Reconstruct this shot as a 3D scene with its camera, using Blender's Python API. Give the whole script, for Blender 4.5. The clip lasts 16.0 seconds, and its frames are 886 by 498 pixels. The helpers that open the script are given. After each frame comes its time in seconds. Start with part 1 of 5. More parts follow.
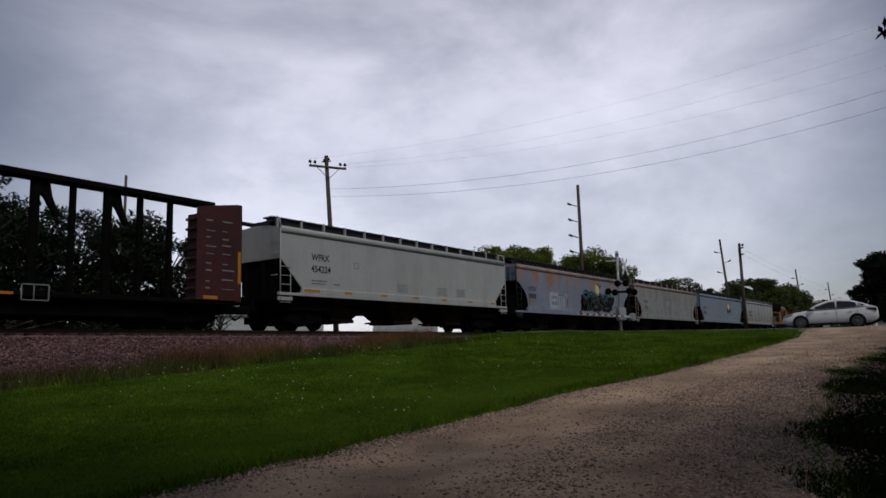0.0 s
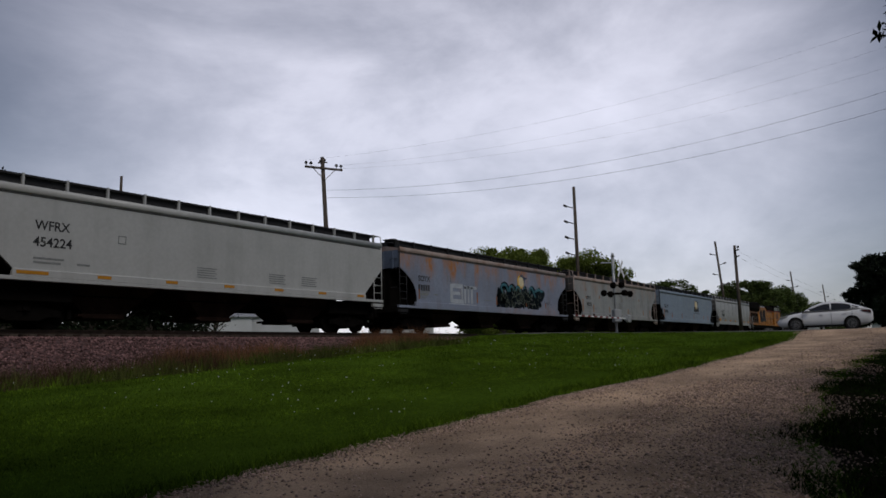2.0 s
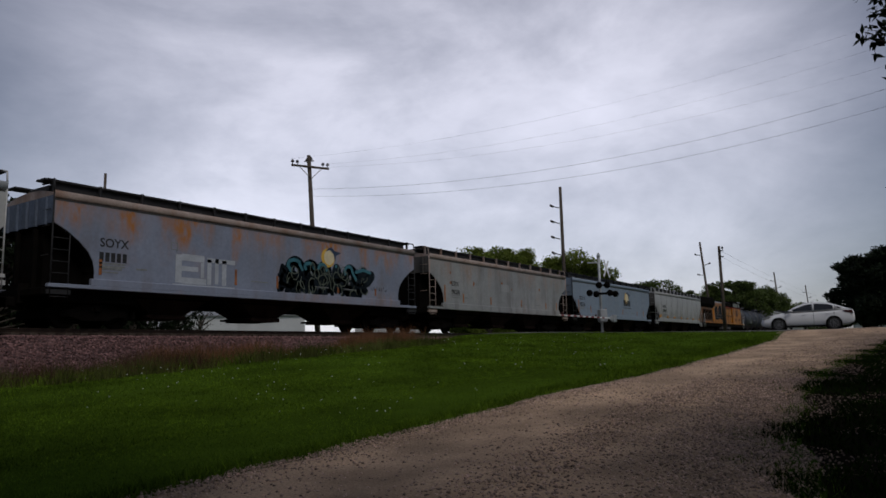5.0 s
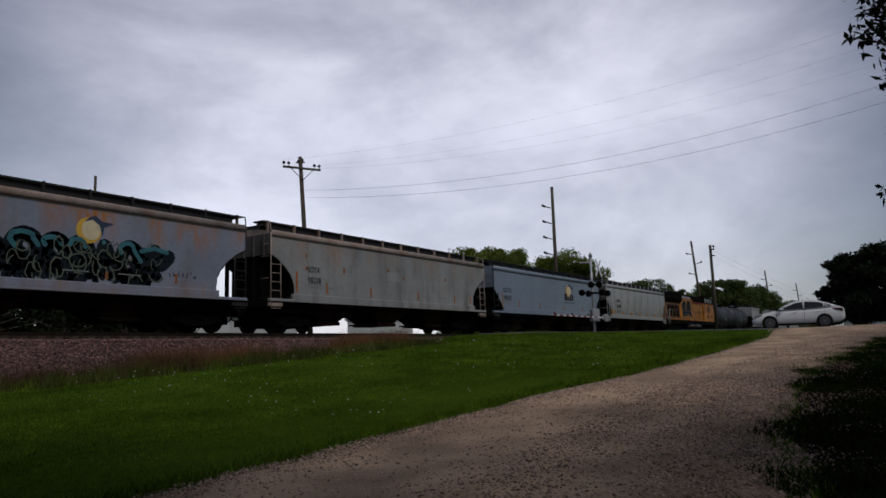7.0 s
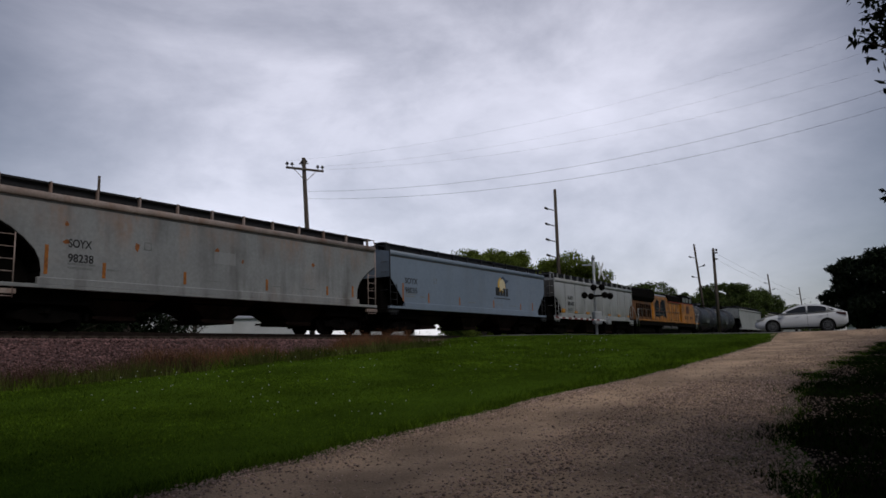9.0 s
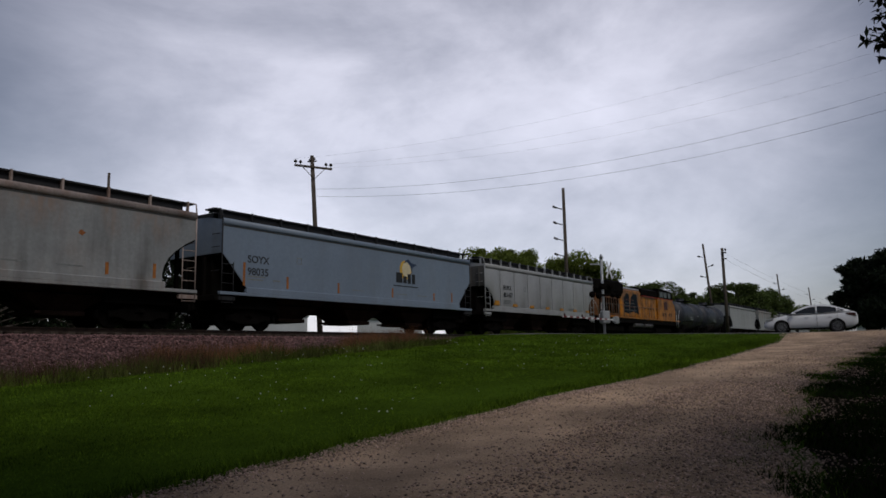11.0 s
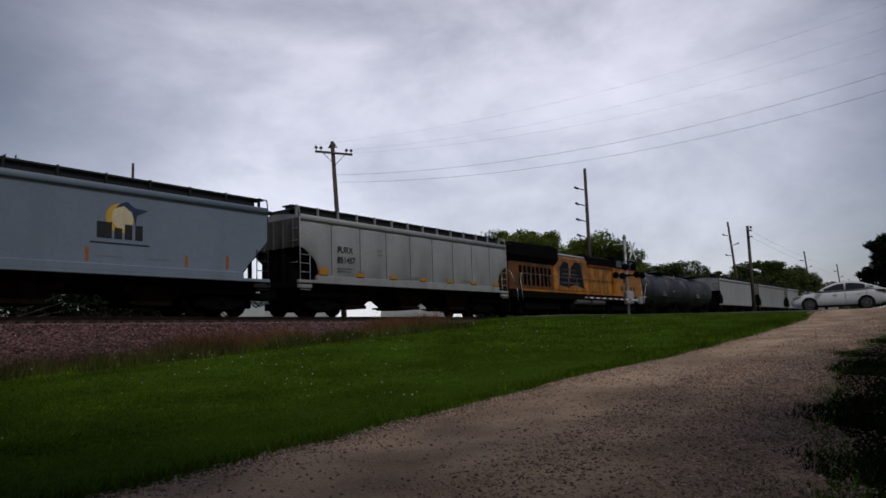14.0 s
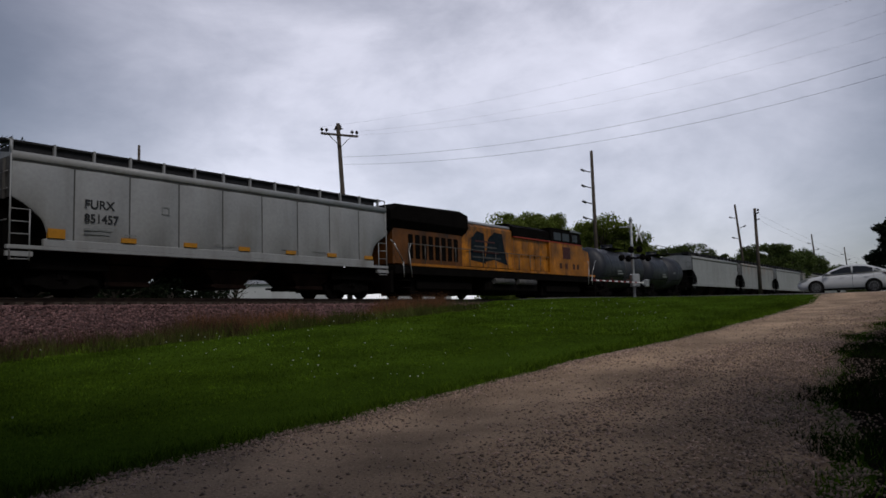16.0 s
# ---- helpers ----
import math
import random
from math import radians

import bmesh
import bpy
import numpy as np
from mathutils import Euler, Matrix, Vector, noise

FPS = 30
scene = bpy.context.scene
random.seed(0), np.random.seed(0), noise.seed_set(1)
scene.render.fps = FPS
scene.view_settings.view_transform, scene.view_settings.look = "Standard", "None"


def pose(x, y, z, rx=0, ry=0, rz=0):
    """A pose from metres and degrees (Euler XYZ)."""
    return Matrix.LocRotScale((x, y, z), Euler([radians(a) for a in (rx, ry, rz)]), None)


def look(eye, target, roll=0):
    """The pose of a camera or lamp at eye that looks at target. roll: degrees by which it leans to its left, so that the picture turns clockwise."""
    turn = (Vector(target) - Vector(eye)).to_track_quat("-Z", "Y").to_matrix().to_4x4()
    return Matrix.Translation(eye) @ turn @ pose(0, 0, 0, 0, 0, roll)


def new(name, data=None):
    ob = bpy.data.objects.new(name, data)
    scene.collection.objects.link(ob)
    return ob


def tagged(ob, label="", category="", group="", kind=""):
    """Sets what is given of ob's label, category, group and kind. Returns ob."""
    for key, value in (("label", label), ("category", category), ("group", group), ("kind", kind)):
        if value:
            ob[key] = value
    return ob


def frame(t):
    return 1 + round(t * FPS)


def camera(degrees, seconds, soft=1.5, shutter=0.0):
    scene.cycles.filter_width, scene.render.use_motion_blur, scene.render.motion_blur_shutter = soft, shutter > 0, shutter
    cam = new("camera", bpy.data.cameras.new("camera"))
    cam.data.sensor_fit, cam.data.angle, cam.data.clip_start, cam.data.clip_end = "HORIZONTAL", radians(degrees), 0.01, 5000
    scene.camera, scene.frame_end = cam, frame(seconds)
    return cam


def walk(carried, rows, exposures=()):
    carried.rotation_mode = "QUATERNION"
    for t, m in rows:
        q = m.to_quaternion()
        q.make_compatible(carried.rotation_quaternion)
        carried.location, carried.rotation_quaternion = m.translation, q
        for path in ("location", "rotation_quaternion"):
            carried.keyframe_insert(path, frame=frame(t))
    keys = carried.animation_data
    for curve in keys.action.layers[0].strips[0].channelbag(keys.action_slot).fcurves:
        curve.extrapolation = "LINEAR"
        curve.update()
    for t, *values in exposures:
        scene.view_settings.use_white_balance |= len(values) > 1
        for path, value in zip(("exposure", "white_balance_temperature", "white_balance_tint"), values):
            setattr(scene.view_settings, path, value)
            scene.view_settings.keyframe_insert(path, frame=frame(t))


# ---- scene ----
# The camera stands beside a gravel drive and turns slightly; x runs along the track, y across it, z = 0 is the rail head.
EXPOSURE, SKY, SUN = 0.0, 0.63, 1.0
EYE = (0.0, 0.0, -0.956)
cam = camera(63.49, 16.0, soft=1.6)
PATH = [(0, 35.61, 8.02, -1.49), (0.5, 35.42, 7.96, -1.52), (1, 35.30, 7.99, -0.98), (1.5, 35.29, 8.08, -1.32), (2, 35.28, 8.13, -1.42),
        (2.5, 35.13, 8.12, -1.10), (3, 34.95, 8.11, -1.10), (3.5, 34.78, 8.16, -0.87), (4, 34.51, 8.09, -1.17), (6.5, 33.81, 8.04, -1.44),
        (7, 33.57, 8.09, -1.79), (7.5, 33.51, 8.16, -1.72), (8, 33.60, 8.24, -1.32), (8.5, 33.70, 8.28, -1.37), (9, 33.78, 8.24, -1.43),
        (11.5, 34.57, 8.08, -1.03), (12, 34.73, 8.04, -1.04), (12.5, 34.96, 8.03, -0.92), (13, 35.19, 7.83, -1.71), (13.5, 35.83, 7.09, -2.05),
        (14, 36.21, 6.84, -1.90), (14.5, 36.34, 6.35, -1.20), (15, 36.31, 6.03, -1.87), (15.5, 36.34, 5.66, -1.71), (16, 36.72, 5.44, -1.76)]


def heading(yaw, pitch, roll):
    a, b = radians(yaw), radians(pitch)
    way = Vector((math.cos(a) * math.cos(b), math.sin(a) * math.cos(b), math.sin(b)))
    return look(EYE, Vector(EYE) + way * 10, roll)


walk(cam, [(t, heading(a, b, c)) for t, a, b, c in PATH], [(0, EXPOSURE), (16, EXPOSURE)])

# ---- world: a bright overcast sky; the sun, high behind the eye, comes weakly through the cloud ----
world = bpy.data.worlds.new("overcast")
scene.world = world
world.use_nodes = True
wn, wl = world.node_tree.nodes, world.node_tree.links
sky = wn.new("ShaderNodeTexSky")
sky.sky_type, sky.sun_disc, sky.sun_elevation, sky.sun_rotation = "NISHITA", False, radians(48), radians(220)
coord = wn.new("ShaderNodeTexCoord")


def cloud(scale, stretch, detail, rough, lo, hi, seed):
    m = wn.new("ShaderNodeMapping")
    m.inputs["Scale"].default_value = (scale, scale, scale * stretch)
    m.inputs["Location"].default_value = (seed, seed * 0.7, seed * 0.3)
    n = wn.new("ShaderNodeTexNoise")
    n.inputs["Scale"].default_value, n.inputs["Detail"].default_value, n.inputs["Roughness"].default_value = 1.0, detail, rough
    n.inputs["Distortion"].default_value = 0.35
    r = wn.new("ShaderNodeMapRange")
    r.inputs["From Min"].default_value, r.inputs["From Max"].default_value = 0.3, 0.7
    r.inputs["To Min"].default_value, r.inputs["To Max"].default_value = lo, hi
    wl.new(coord.outputs["Generated"], m.inputs["Vector"])
    wl.new(m.outputs["Vector"], n.inputs["Vector"])
    wl.new(n.outputs["Fac"], r.inputs["Value"])
    return r.outputs["Result"]


def wmath(op, a, b):
    n = wn.new("ShaderNodeMath")
    n.operation = op
    for s, v in zip(n.inputs, (a, b)):
        if isinstance(v, (int, float)):
            s.default_value = v
        else:
            wl.new(v, s)
    return n.outputs[0]


# brightness of the cloud deck: broad masses, finer folds, and a bright part aimed along the camera's view, dimming
# towards its edges
glow_dot = wn.new("ShaderNodeVectorMath")
glow_dot.operation = "DOT_PRODUCT"
wl.new(coord.outputs["Generated"], glow_dot.inputs[0])
glow_dot.inputs[1].default_value = Vector((math.cos(radians(35)), math.sin(radians(35)), math.tan(radians(14)))).normalized()
glow = wn.new("ShaderNodeMapRange")
glow.interpolation_type = "SMOOTHSTEP"
for k, v in (("From Min", 0.73), ("From Max", 1.0), ("To Min", 0.16), ("To Max", 1.09)):
    glow.inputs[k].default_value = v
wl.new(glow_dot.outputs["Value"], glow.inputs["Value"])
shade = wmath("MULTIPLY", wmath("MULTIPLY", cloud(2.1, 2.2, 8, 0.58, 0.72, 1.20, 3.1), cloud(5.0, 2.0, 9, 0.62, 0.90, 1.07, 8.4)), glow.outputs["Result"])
grey = wn.new("ShaderNodeMix")
grey.data_type = "RGBA"
grey.inputs["A"].default_value, grey.inputs["B"].default_value = (0.53, 0.525, 0.64, 1), (0.93, 0.91, 1.03, 1)
ramp = wn.new("ShaderNodeMapRange")
for k, v in (("From Min", 0.45), ("From Max", 1.1), ("To Min", 0.0), ("To Max", 1.0)):
    ramp.inputs[k].default_value = v
wl.new(shade, ramp.inputs["Value"])
wl.new(ramp.outputs["Result"], grey.inputs["Factor"])
deck = wn.new("ShaderNodeVectorMath")
deck.operation = "SCALE"
wl.new(grey.outputs["Result"], deck.inputs[0])
wl.new(shade, deck.inputs["Scale"])
both = wn.new("ShaderNodeMix")
both.data_type = "RGBA"
both.inputs["Factor"].default_value = 0.95
wl.new(sky.outputs["Color"], both.inputs["A"])
wl.new(deck.outputs["Vector"], both.inputs["B"])
back = wn.get("Background") or wn.new("ShaderNodeBackground")
back.inputs["Strength"].default_value = SKY
wl.new(both.outputs["Result"], back.inputs["Color"])
out = wn.get("World Output") or wn.new("ShaderNodeOutputWorld")
wl.new(back.outputs["Background"], out.inputs["Surface"])

lamp = bpy.data.lights.new("sun", "SUN")
lamp.energy, lamp.angle, lamp.color = SUN, radians(24), (1.0, 0.95, 0.9)
sun = new("sun", lamp)
sun.matrix_world = look((-38, -82, 101), (0, 0, 0))


# ---- mesh building ----
class Shape:
    """Vertices and faces gathered piece by piece; smooth marks rounded faces."""

    def __init__(self):
        self.v, self.f, self.s = [], [], []

    def add(self, verts, faces, smooth=False):
        n = len(self.v)
        self.v += [tuple(p) for p in verts]
        self.f += [tuple(i + n for i in face) for face in faces]
        self.s += [smooth] * len(faces)
        return self

    def skin(self, faces, smooth=False):
        self.f += faces
        self.s += [smooth] * len(faces)
        return self

    def box(self, x0, x1, y0, y1, z0, z1, b=0.0):
        if b <= 0:
            v = [(x, y, z) for x in (x0, x1) for y in (y0, y1) for z in (z0, z1)]
            return self.add(v, [(0, 1, 3, 2), (4, 6, 7, 5), (0, 4, 5, 1), (2, 3, 7, 6), (0, 2, 6, 4), (1, 5, 7, 3)])
        lo, hi = (x0, y0, z0), (x1, y1, z1)
        b = min(b, 0.45 * min(h - l for l, h in zip(lo, hi)))
        v, at = [], {}
        for c in range(8):
            sg = [(c >> k) & 1 for k in range(3)]
            for a in range(3):
                at[c, a] = len(v)
                v.append(tuple((hi[k] if sg[k] else lo[k]) + (0 if k == a else (-b if sg[k] else b)) for k in range(3)))
        faces = []
        for a in range(3):
            p, q = (a + 1) % 3, (a + 2) % 3
            for s in (0, 1):
                ring = [at[(s << a) | (i << p) | (j << q), a] for i, j in ((0, 0), (1, 0), (1, 1), (0, 1))]
                faces.append(ring if s else ring[::-1])
            for i in (0, 1):
                for j in (0, 1):
                    c0, c1 = (i << p) | (j << q), (1 << a) | (i << p) | (j << q)
                    ring = [at[c0, p], at[c1, p], at[c1, q], at[c0, q]]
                    faces.append(ring if i != j else ring[::-1])
        for c in range(8):
            ring = [at[c, k] for k in range(3)]
            faces.append(ring if bin(c).count("1") % 2 else ring[::-1])
        return self.add(v, faces)

    def tube(self, p0, p1, r0, n=8, r1=None, caps=True):
        p0, p1 = Vector(p0), Vector(p1)
        r1 = r0 if r1 is None else r1
        d = (p1 - p0).normalized()
        u = d.orthogonal().normalized()
        w = d.cross(u)
        v = [p + (u * math.cos(a) + w * math.sin(a)) * r for p, r in ((p0, r0), (p1, r1)) for a in [2 * math.pi * k / n for k in range(n)]]
        self.add(v, [(k, (k + 1) % n, n + (k + 1) % n, n + k) for k in range(n)], n > 5)
        if caps:
            self.add(v, [tuple(range(n))[::-1], tuple(range(n, 2 * n))])
        return self

    def pipe(self, pts, r, n=6):
        for a, b in zip(pts, pts[1:]):
            self.tube(a, b, r, n)
        return self

    def prism(self, ring, y0, y1):
        """A polygon in x, z (counter-clockwise seen from -y) drawn out from y0 to y1."""
        n = len(ring)
        v = [(x, y0, z) for x, z in ring] + [(x, y1, z) for x, z in ring]
        self.add(v, [(k, n + k, n + (k + 1) % n, (k + 1) % n) for k in range(n)])
        return self.add(v, [tuple(range(n)), tuple(range(n, 2 * n))[::-1]])

    def loft(self, rings, smooth=True, caps=True):
        n = len(rings[0])
        v = [p for r in rings for p in r]
        self.add(v, [(i * n + k, i * n + (k + 1) % n, (i + 1) * n + (k + 1) % n, (i + 1) * n + k) for i in range(len(rings) - 1) for k in range(n)], smooth)
        if caps:
            self.add(rings[0], [tuple(range(n))[::-1]])
            self.add(rings[-1], [tuple(range(n))])
        return self

    def mesh(self, name, material):
        me = bpy.data.meshes.new(name)
        me.from_pydata(self.v, [], self.f)
        me.polygons.foreach_set("use_smooth", self.s)
        me.materials.append(material)
        bm = bmesh.new()
        bm.from_mesh(me)
        bmesh.ops.remove_doubles(bm, verts=bm.verts, dist=1e-5)
        if len(bm.faces) < 30000:
            bmesh.ops.recalc_face_normals(bm, faces=bm.faces)
        bm.to_mesh(me)
        bm.free()
        return me


def part(name, shape, material, parent=None, label="", at=None):
    me = shape if isinstance(shape, bpy.types.Mesh) else shape.mesh(name, material)
    ob = new(name, me)
    if parent is not None:
        ob.parent = parent
    if at is not None:
        ob.matrix_basis = at
    return tagged(ob, label=label)


def thing(name, at, label, category, group="", kind=""):
    ob = new(name)
    ob.empty_display_size = 0.2
    ob.matrix_basis = at
    return tagged(ob, label, category, group, kind)


def scatter(name, verts, faces, material_, label, category, kind="stuff"):
    """One object of many small loose pieces; verts n x 3, faces m x 3."""
    me = bpy.data.meshes.new(name)
    me.vertices.add(len(verts))
    me.vertices.foreach_set("co", np.asarray(verts, np.float32).ravel())
    me.loops.add(faces.size)
    me.loops.foreach_set("vertex_index", faces.astype(np.int32).ravel())
    me.polygons.add(len(faces))
    me.polygons.foreach_set("loop_start", np.arange(0, faces.size, 3, dtype=np.int32))
    me.update(calc_edges=True)
    me.materials.append(material_)
    return tagged(new(name, me), label, category, kind=kind)


OCTA_V = np.array([(1, 0, 0), (-1, 0, 0), (0, 1, 0), (0, -1, 0), (0, 0, 1), (0, 0, -1)], float)
OCTA_F = np.array([(0, 2, 4), (2, 1, 4), (1, 3, 4), (3, 0, 4), (2, 0, 5), (1, 2, 5), (3, 1, 5), (0, 3, 5)])


def stones(name, points, sizes, material_, label, rng):
    n = len(points)
    v = OCTA_V[None] * rng.uniform(0.55, 1.25, (n, 6, 1)) * sizes[:, None, None] * np.array([1.0, 0.8, 0.6]) + rng.normal(0, 0.15, (n, 6, 3)) * sizes[:, None, None]
    a = rng.uniform(0, 6.283, n)
    c, s_ = np.cos(a)[:, None], np.sin(a)[:, None]
    v = np.stack([v[..., 0] * c - v[..., 1] * s_, v[..., 0] * s_ + v[..., 1] * c, v[..., 2]], -1) + points[:, None]
    f = OCTA_F[None] + (np.arange(n) * 6)[:, None, None]
    return scatter(name, v.reshape(-1, 3), f.reshape(-1, 3), material_, label, "gravel")


def blades(name, points, heights, widths, material_, label, category, rng, lean=0.5):
    n = len(points)
    a = rng.uniform(0, 6.283, n)
    side = np.stack([np.cos(a), np.sin(a), np.zeros(n)], 1) * widths[:, None]
    tip = np.stack([rng.normal(0, lean, n) * heights, rng.normal(0, lean, n) * heights, heights], 1)
    v = np.stack([points - side, points + side, points + tip], 1)
    return scatter(name, v.reshape(-1, 3), np.arange(3 * n).reshape(-1, 3), material_, label, category)


# ---- materials ----
def material(name, base, rough=0.6, metal=0.0, vary=0.25, scale=3.0, bump=0.1, fine=40.0, streak=0.0, streak_colour=(0.05, 0.04, 0.035), island=0.0, spec=0.5, obj=0.0, leaf=0.0, blotch=0.0, drip=0.0, drip_colour=(0.40, 0.155, 0.03)):
    m = bpy.data.materials.new(name)
    m.use_nodes = True
    nt = m.node_tree
    N, L = nt.nodes, nt.links
    bs = N["Principled BSDF"]
    bs.inputs["Roughness"].default_value, bs.inputs["Metallic"].default_value = rough, metal
    bs.inputs["Specular IOR Level"].default_value = spec
    co = N.new("ShaderNodeTexCoord")

    def noise_node(s, detail=4.0, stretch=(1, 1, 1)):
        mp = N.new("ShaderNodeMapping")
        mp.inputs["Scale"].default_value = stretch
        n = N.new("ShaderNodeTexNoise")
        n.inputs["Scale"].default_value, n.inputs["Detail"].default_value = s, detail
        L.new(co.outputs["Object"], mp.inputs["Vector"])
        L.new(mp.outputs["Vector"], n.inputs["Vector"])
        return n.outputs["Fac"]

    def span(v, lo, hi, a=0.3, b=0.7):
        r = N.new("ShaderNodeMapRange")
        for k, x in (("From Min", a), ("From Max", b), ("To Min", lo), ("To Max", hi)):
            r.inputs[k].default_value = x
        L.new(v, r.inputs["Value"])
        return r.outputs["Result"]

    def times(a, b):
        n = N.new("ShaderNodeMath")
        n.operation = "MULTIPLY"
        L.new(a, n.inputs[0])
        L.new(b, n.inputs[1])
        return n.outputs[0]

    k = times(span(noise_node(scale), 1 - vary, 1 + vary), span(noise_node(fine), 1 - vary * 0.6, 1 + vary * 0.6))
    if island:
        g = N.new("ShaderNodeNewGeometry")
        k = times(k, span(g.outputs["Random Per Island"], 1 - island, 1 + island, 0, 1))
    if obj:
        g = N.new("ShaderNodeObjectInfo")
        k = times(k, span(g.outputs["Random"], 1 - obj, 1 + obj, 0, 1))
    sc = N.new("ShaderNodeVectorMath")
    sc.operation = "SCALE"
    sc.inputs[0].default_value = base
    L.new(k, sc.inputs["Scale"])
    colour = sc.outputs["Vector"]
    if streak:
        mx = N.new("ShaderNodeMix")
        mx.data_type = "RGBA"
        mx.inputs["B"].default_value = (*streak_colour, 1)
        L.new(times(span(noise_node(1.0, 5, (2.2, 2.2, 0.25)), 0, streak, 0.45, 0.75), span(noise_node(0.7, 3), 0.2, 1.3, 0.35, 0.65)), mx.inputs["Factor"])
        L.new(colour, mx.inputs["A"])
        colour = mx.outputs["Result"]
    if blotch:
        # broad soft rust stains
        mx = N.new("ShaderNodeMix")
        mx.data_type = "RGBA"
        mx.inputs["B"].default_value = (0.36, 0.16, 0.045, 1)
        L.new(times(span(noise_node(0.42, 6), 0, blotch, 0.53, 0.70), span(noise_node(3.0, 6, (1.6, 1.6, 0.5)), 0.25, 1.0, 0.4, 0.62)), mx.inputs["Factor"])
        L.new(colour, mx.inputs["A"])
        colour = mx.outputs["Result"]
    if drip:
        # rust or soot that has run down from the eave in broad patches
        mx = N.new("ShaderNodeMix")
        mx.data_type = "RGBA"
        mx.inputs["B"].default_value = (*drip_colour, 1)
        sep = N.new("ShaderNodeSeparateXYZ")
        L.new(co.outputs["Object"], sep.inputs[0])
        reach = N.new("ShaderNodeMath")
        reach.operation = "MULTIPLY_ADD"
        reach.inputs[1].default_value = 3.2
        L.new(noise_node(0.9, 5, (1.3, 0.0, 0.35)), reach.inputs[0])
        L.new(sep.outputs["Z"], reach.inputs[2])
        L.new(times(times(span(noise_node(0.55, 2, (1, 0.0, 0.0)), 0, 1, 0.44, 0.55), span(reach.outputs[0], 0, drip, 4.5, 5.2)), span(noise_node(5.0, 6, (1.2, 1.2, 0.5)), 0.35, 1.0, 0.38, 0.6)), mx.inputs["Factor"])
        L.new(colour, mx.inputs["A"])
        colour = mx.outputs["Result"]
    L.new(colour, bs.inputs["Base Color"])
    L.new(span(noise_node(fine * 0.4), max(rough - 0.12, 0.02), min(rough + 0.12, 1)), bs.inputs["Roughness"])
    if leaf:
        tr = N.new("ShaderNodeBsdfTranslucent")
        mix = N.new("ShaderNodeMixShader")
        mix.inputs["Fac"].default_value = leaf
        L.new(colour, tr.inputs["Color"])
        L.new(bs.outputs["BSDF"], mix.inputs[1])
        L.new(tr.outputs["BSDF"], mix.inputs[2])
        L.new(mix.outputs["Shader"], N["Material Output"].inputs["Surface"])
    if bump:
        b = N.new("ShaderNodeBump")
        b.inputs["Strength"].default_value, b.inputs["Distance"].default_value = bump, 0.02
        L.new(noise_node(fine), b.inputs["Height"])
        L.new(b.outputs["Normal"], bs.inputs["Normal"])
    return m


GRASS = material("mown_grass", (0.047, 0.083, 0.009), 0.95, 0, 0.35, 0.35, 0.6, 22.0, spec=0.0)
BLADE = material("grass_blades", (0.080, 0.136, 0.011), 0.9, 0, 0.5, 0.6, 0, 5, island=0.7, spec=0.02)
GRAVEL = material("drive_gravel", (0.48, 0.335, 0.225), 0.95, 0, 0.35, 0.8, 1.0, 34.0, spec=0.15)
STONE = material("gravel_stones", (0.46, 0.335, 0.27), 0.9, 0, 0.2, 2, 0.2, 30, island=0.6, spec=0.2)
BALLAST = material("pink_quartzite_ballast", (0.10, 0.063, 0.064), 0.95, 0, 0.4, 0.6, 1.0, 16.0, spec=0.15)
BSTONE = material("ballast_stones", (0.175, 0.100, 0.099), 0.9, 0, 0.25, 2, 0.2, 30, island=0.75, spec=0.2)
ASPHALT = material("worn_asphalt", (0.09, 0.085, 0.08), 0.9, 0, 0.3, 0.6, 0.5, 30)
RAILSTEEL = material("rusty_rail_steel", (0.035, 0.022, 0.016), 0.6, 0.5, 0.4, 4, 0.2, 30)
TIE = material("creosoted_wood", (0.06, 0.045, 0.035), 0.9, 0, 0.4, 3, 0.4, 20)
WHITE_GREY = material("pale_grey_paint", (0.45, 0.455, 0.45), 0.45, 0, 0.08, 0.4, 0.03, 9, 0.4, (0.25, 0.25, 0.24))
GREY = material("weathered_grey_paint", (0.29, 0.297, 0.30), 0.5, 0, 0.16, 0.4, 0.04, 9, 0.85, (0.12, 0.115, 0.11), blotch=0.2, drip=0.3)
GREY_RIB = material("dulled_grey_paint", (0.33, 0.335, 0.34), 0.45, 0, 0.12, 0.4, 0.04, 9, 0.6, (0.2, 0.19, 0.17))
BLUE_OLD = material("rusting_blue_paint", (0.235, 0.265, 0.35), 0.5, 0, 0.15, 0.5, 0.05, 9, 0.6, (0.17, 0.14, 0.13), blotch=0.5, drip=0.95)
BLUE = material("sky_blue_paint", (0.205, 0.255, 0.33), 0.45, 0, 0.1, 0.35, 0.03, 9, 0.5, (0.18, 0.2, 0.22))
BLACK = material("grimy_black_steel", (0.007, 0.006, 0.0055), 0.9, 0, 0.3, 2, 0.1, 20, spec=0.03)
DARKGREY = material("dark_grating", (0.016, 0.016, 0.018), 0.8, 0.0, 0.3, 2, 0.1, 20)
OXIDE = material("oxide_red_paint", (0.06, 0.011, 0.010), 0.6, 0, 0.25, 1, 0.05, 12, 0.4, (0.03, 0.015, 0.012))
YELLOW = material("armour_yellow_paint", (0.42, 0.150, 0.005), 0.45, 0, 0.45, 0.9, 0.04, 10, 1.0, (0.06, 0.022, 0.010), drip=0.85, drip_colour=(0.022, 0.014, 0.010))
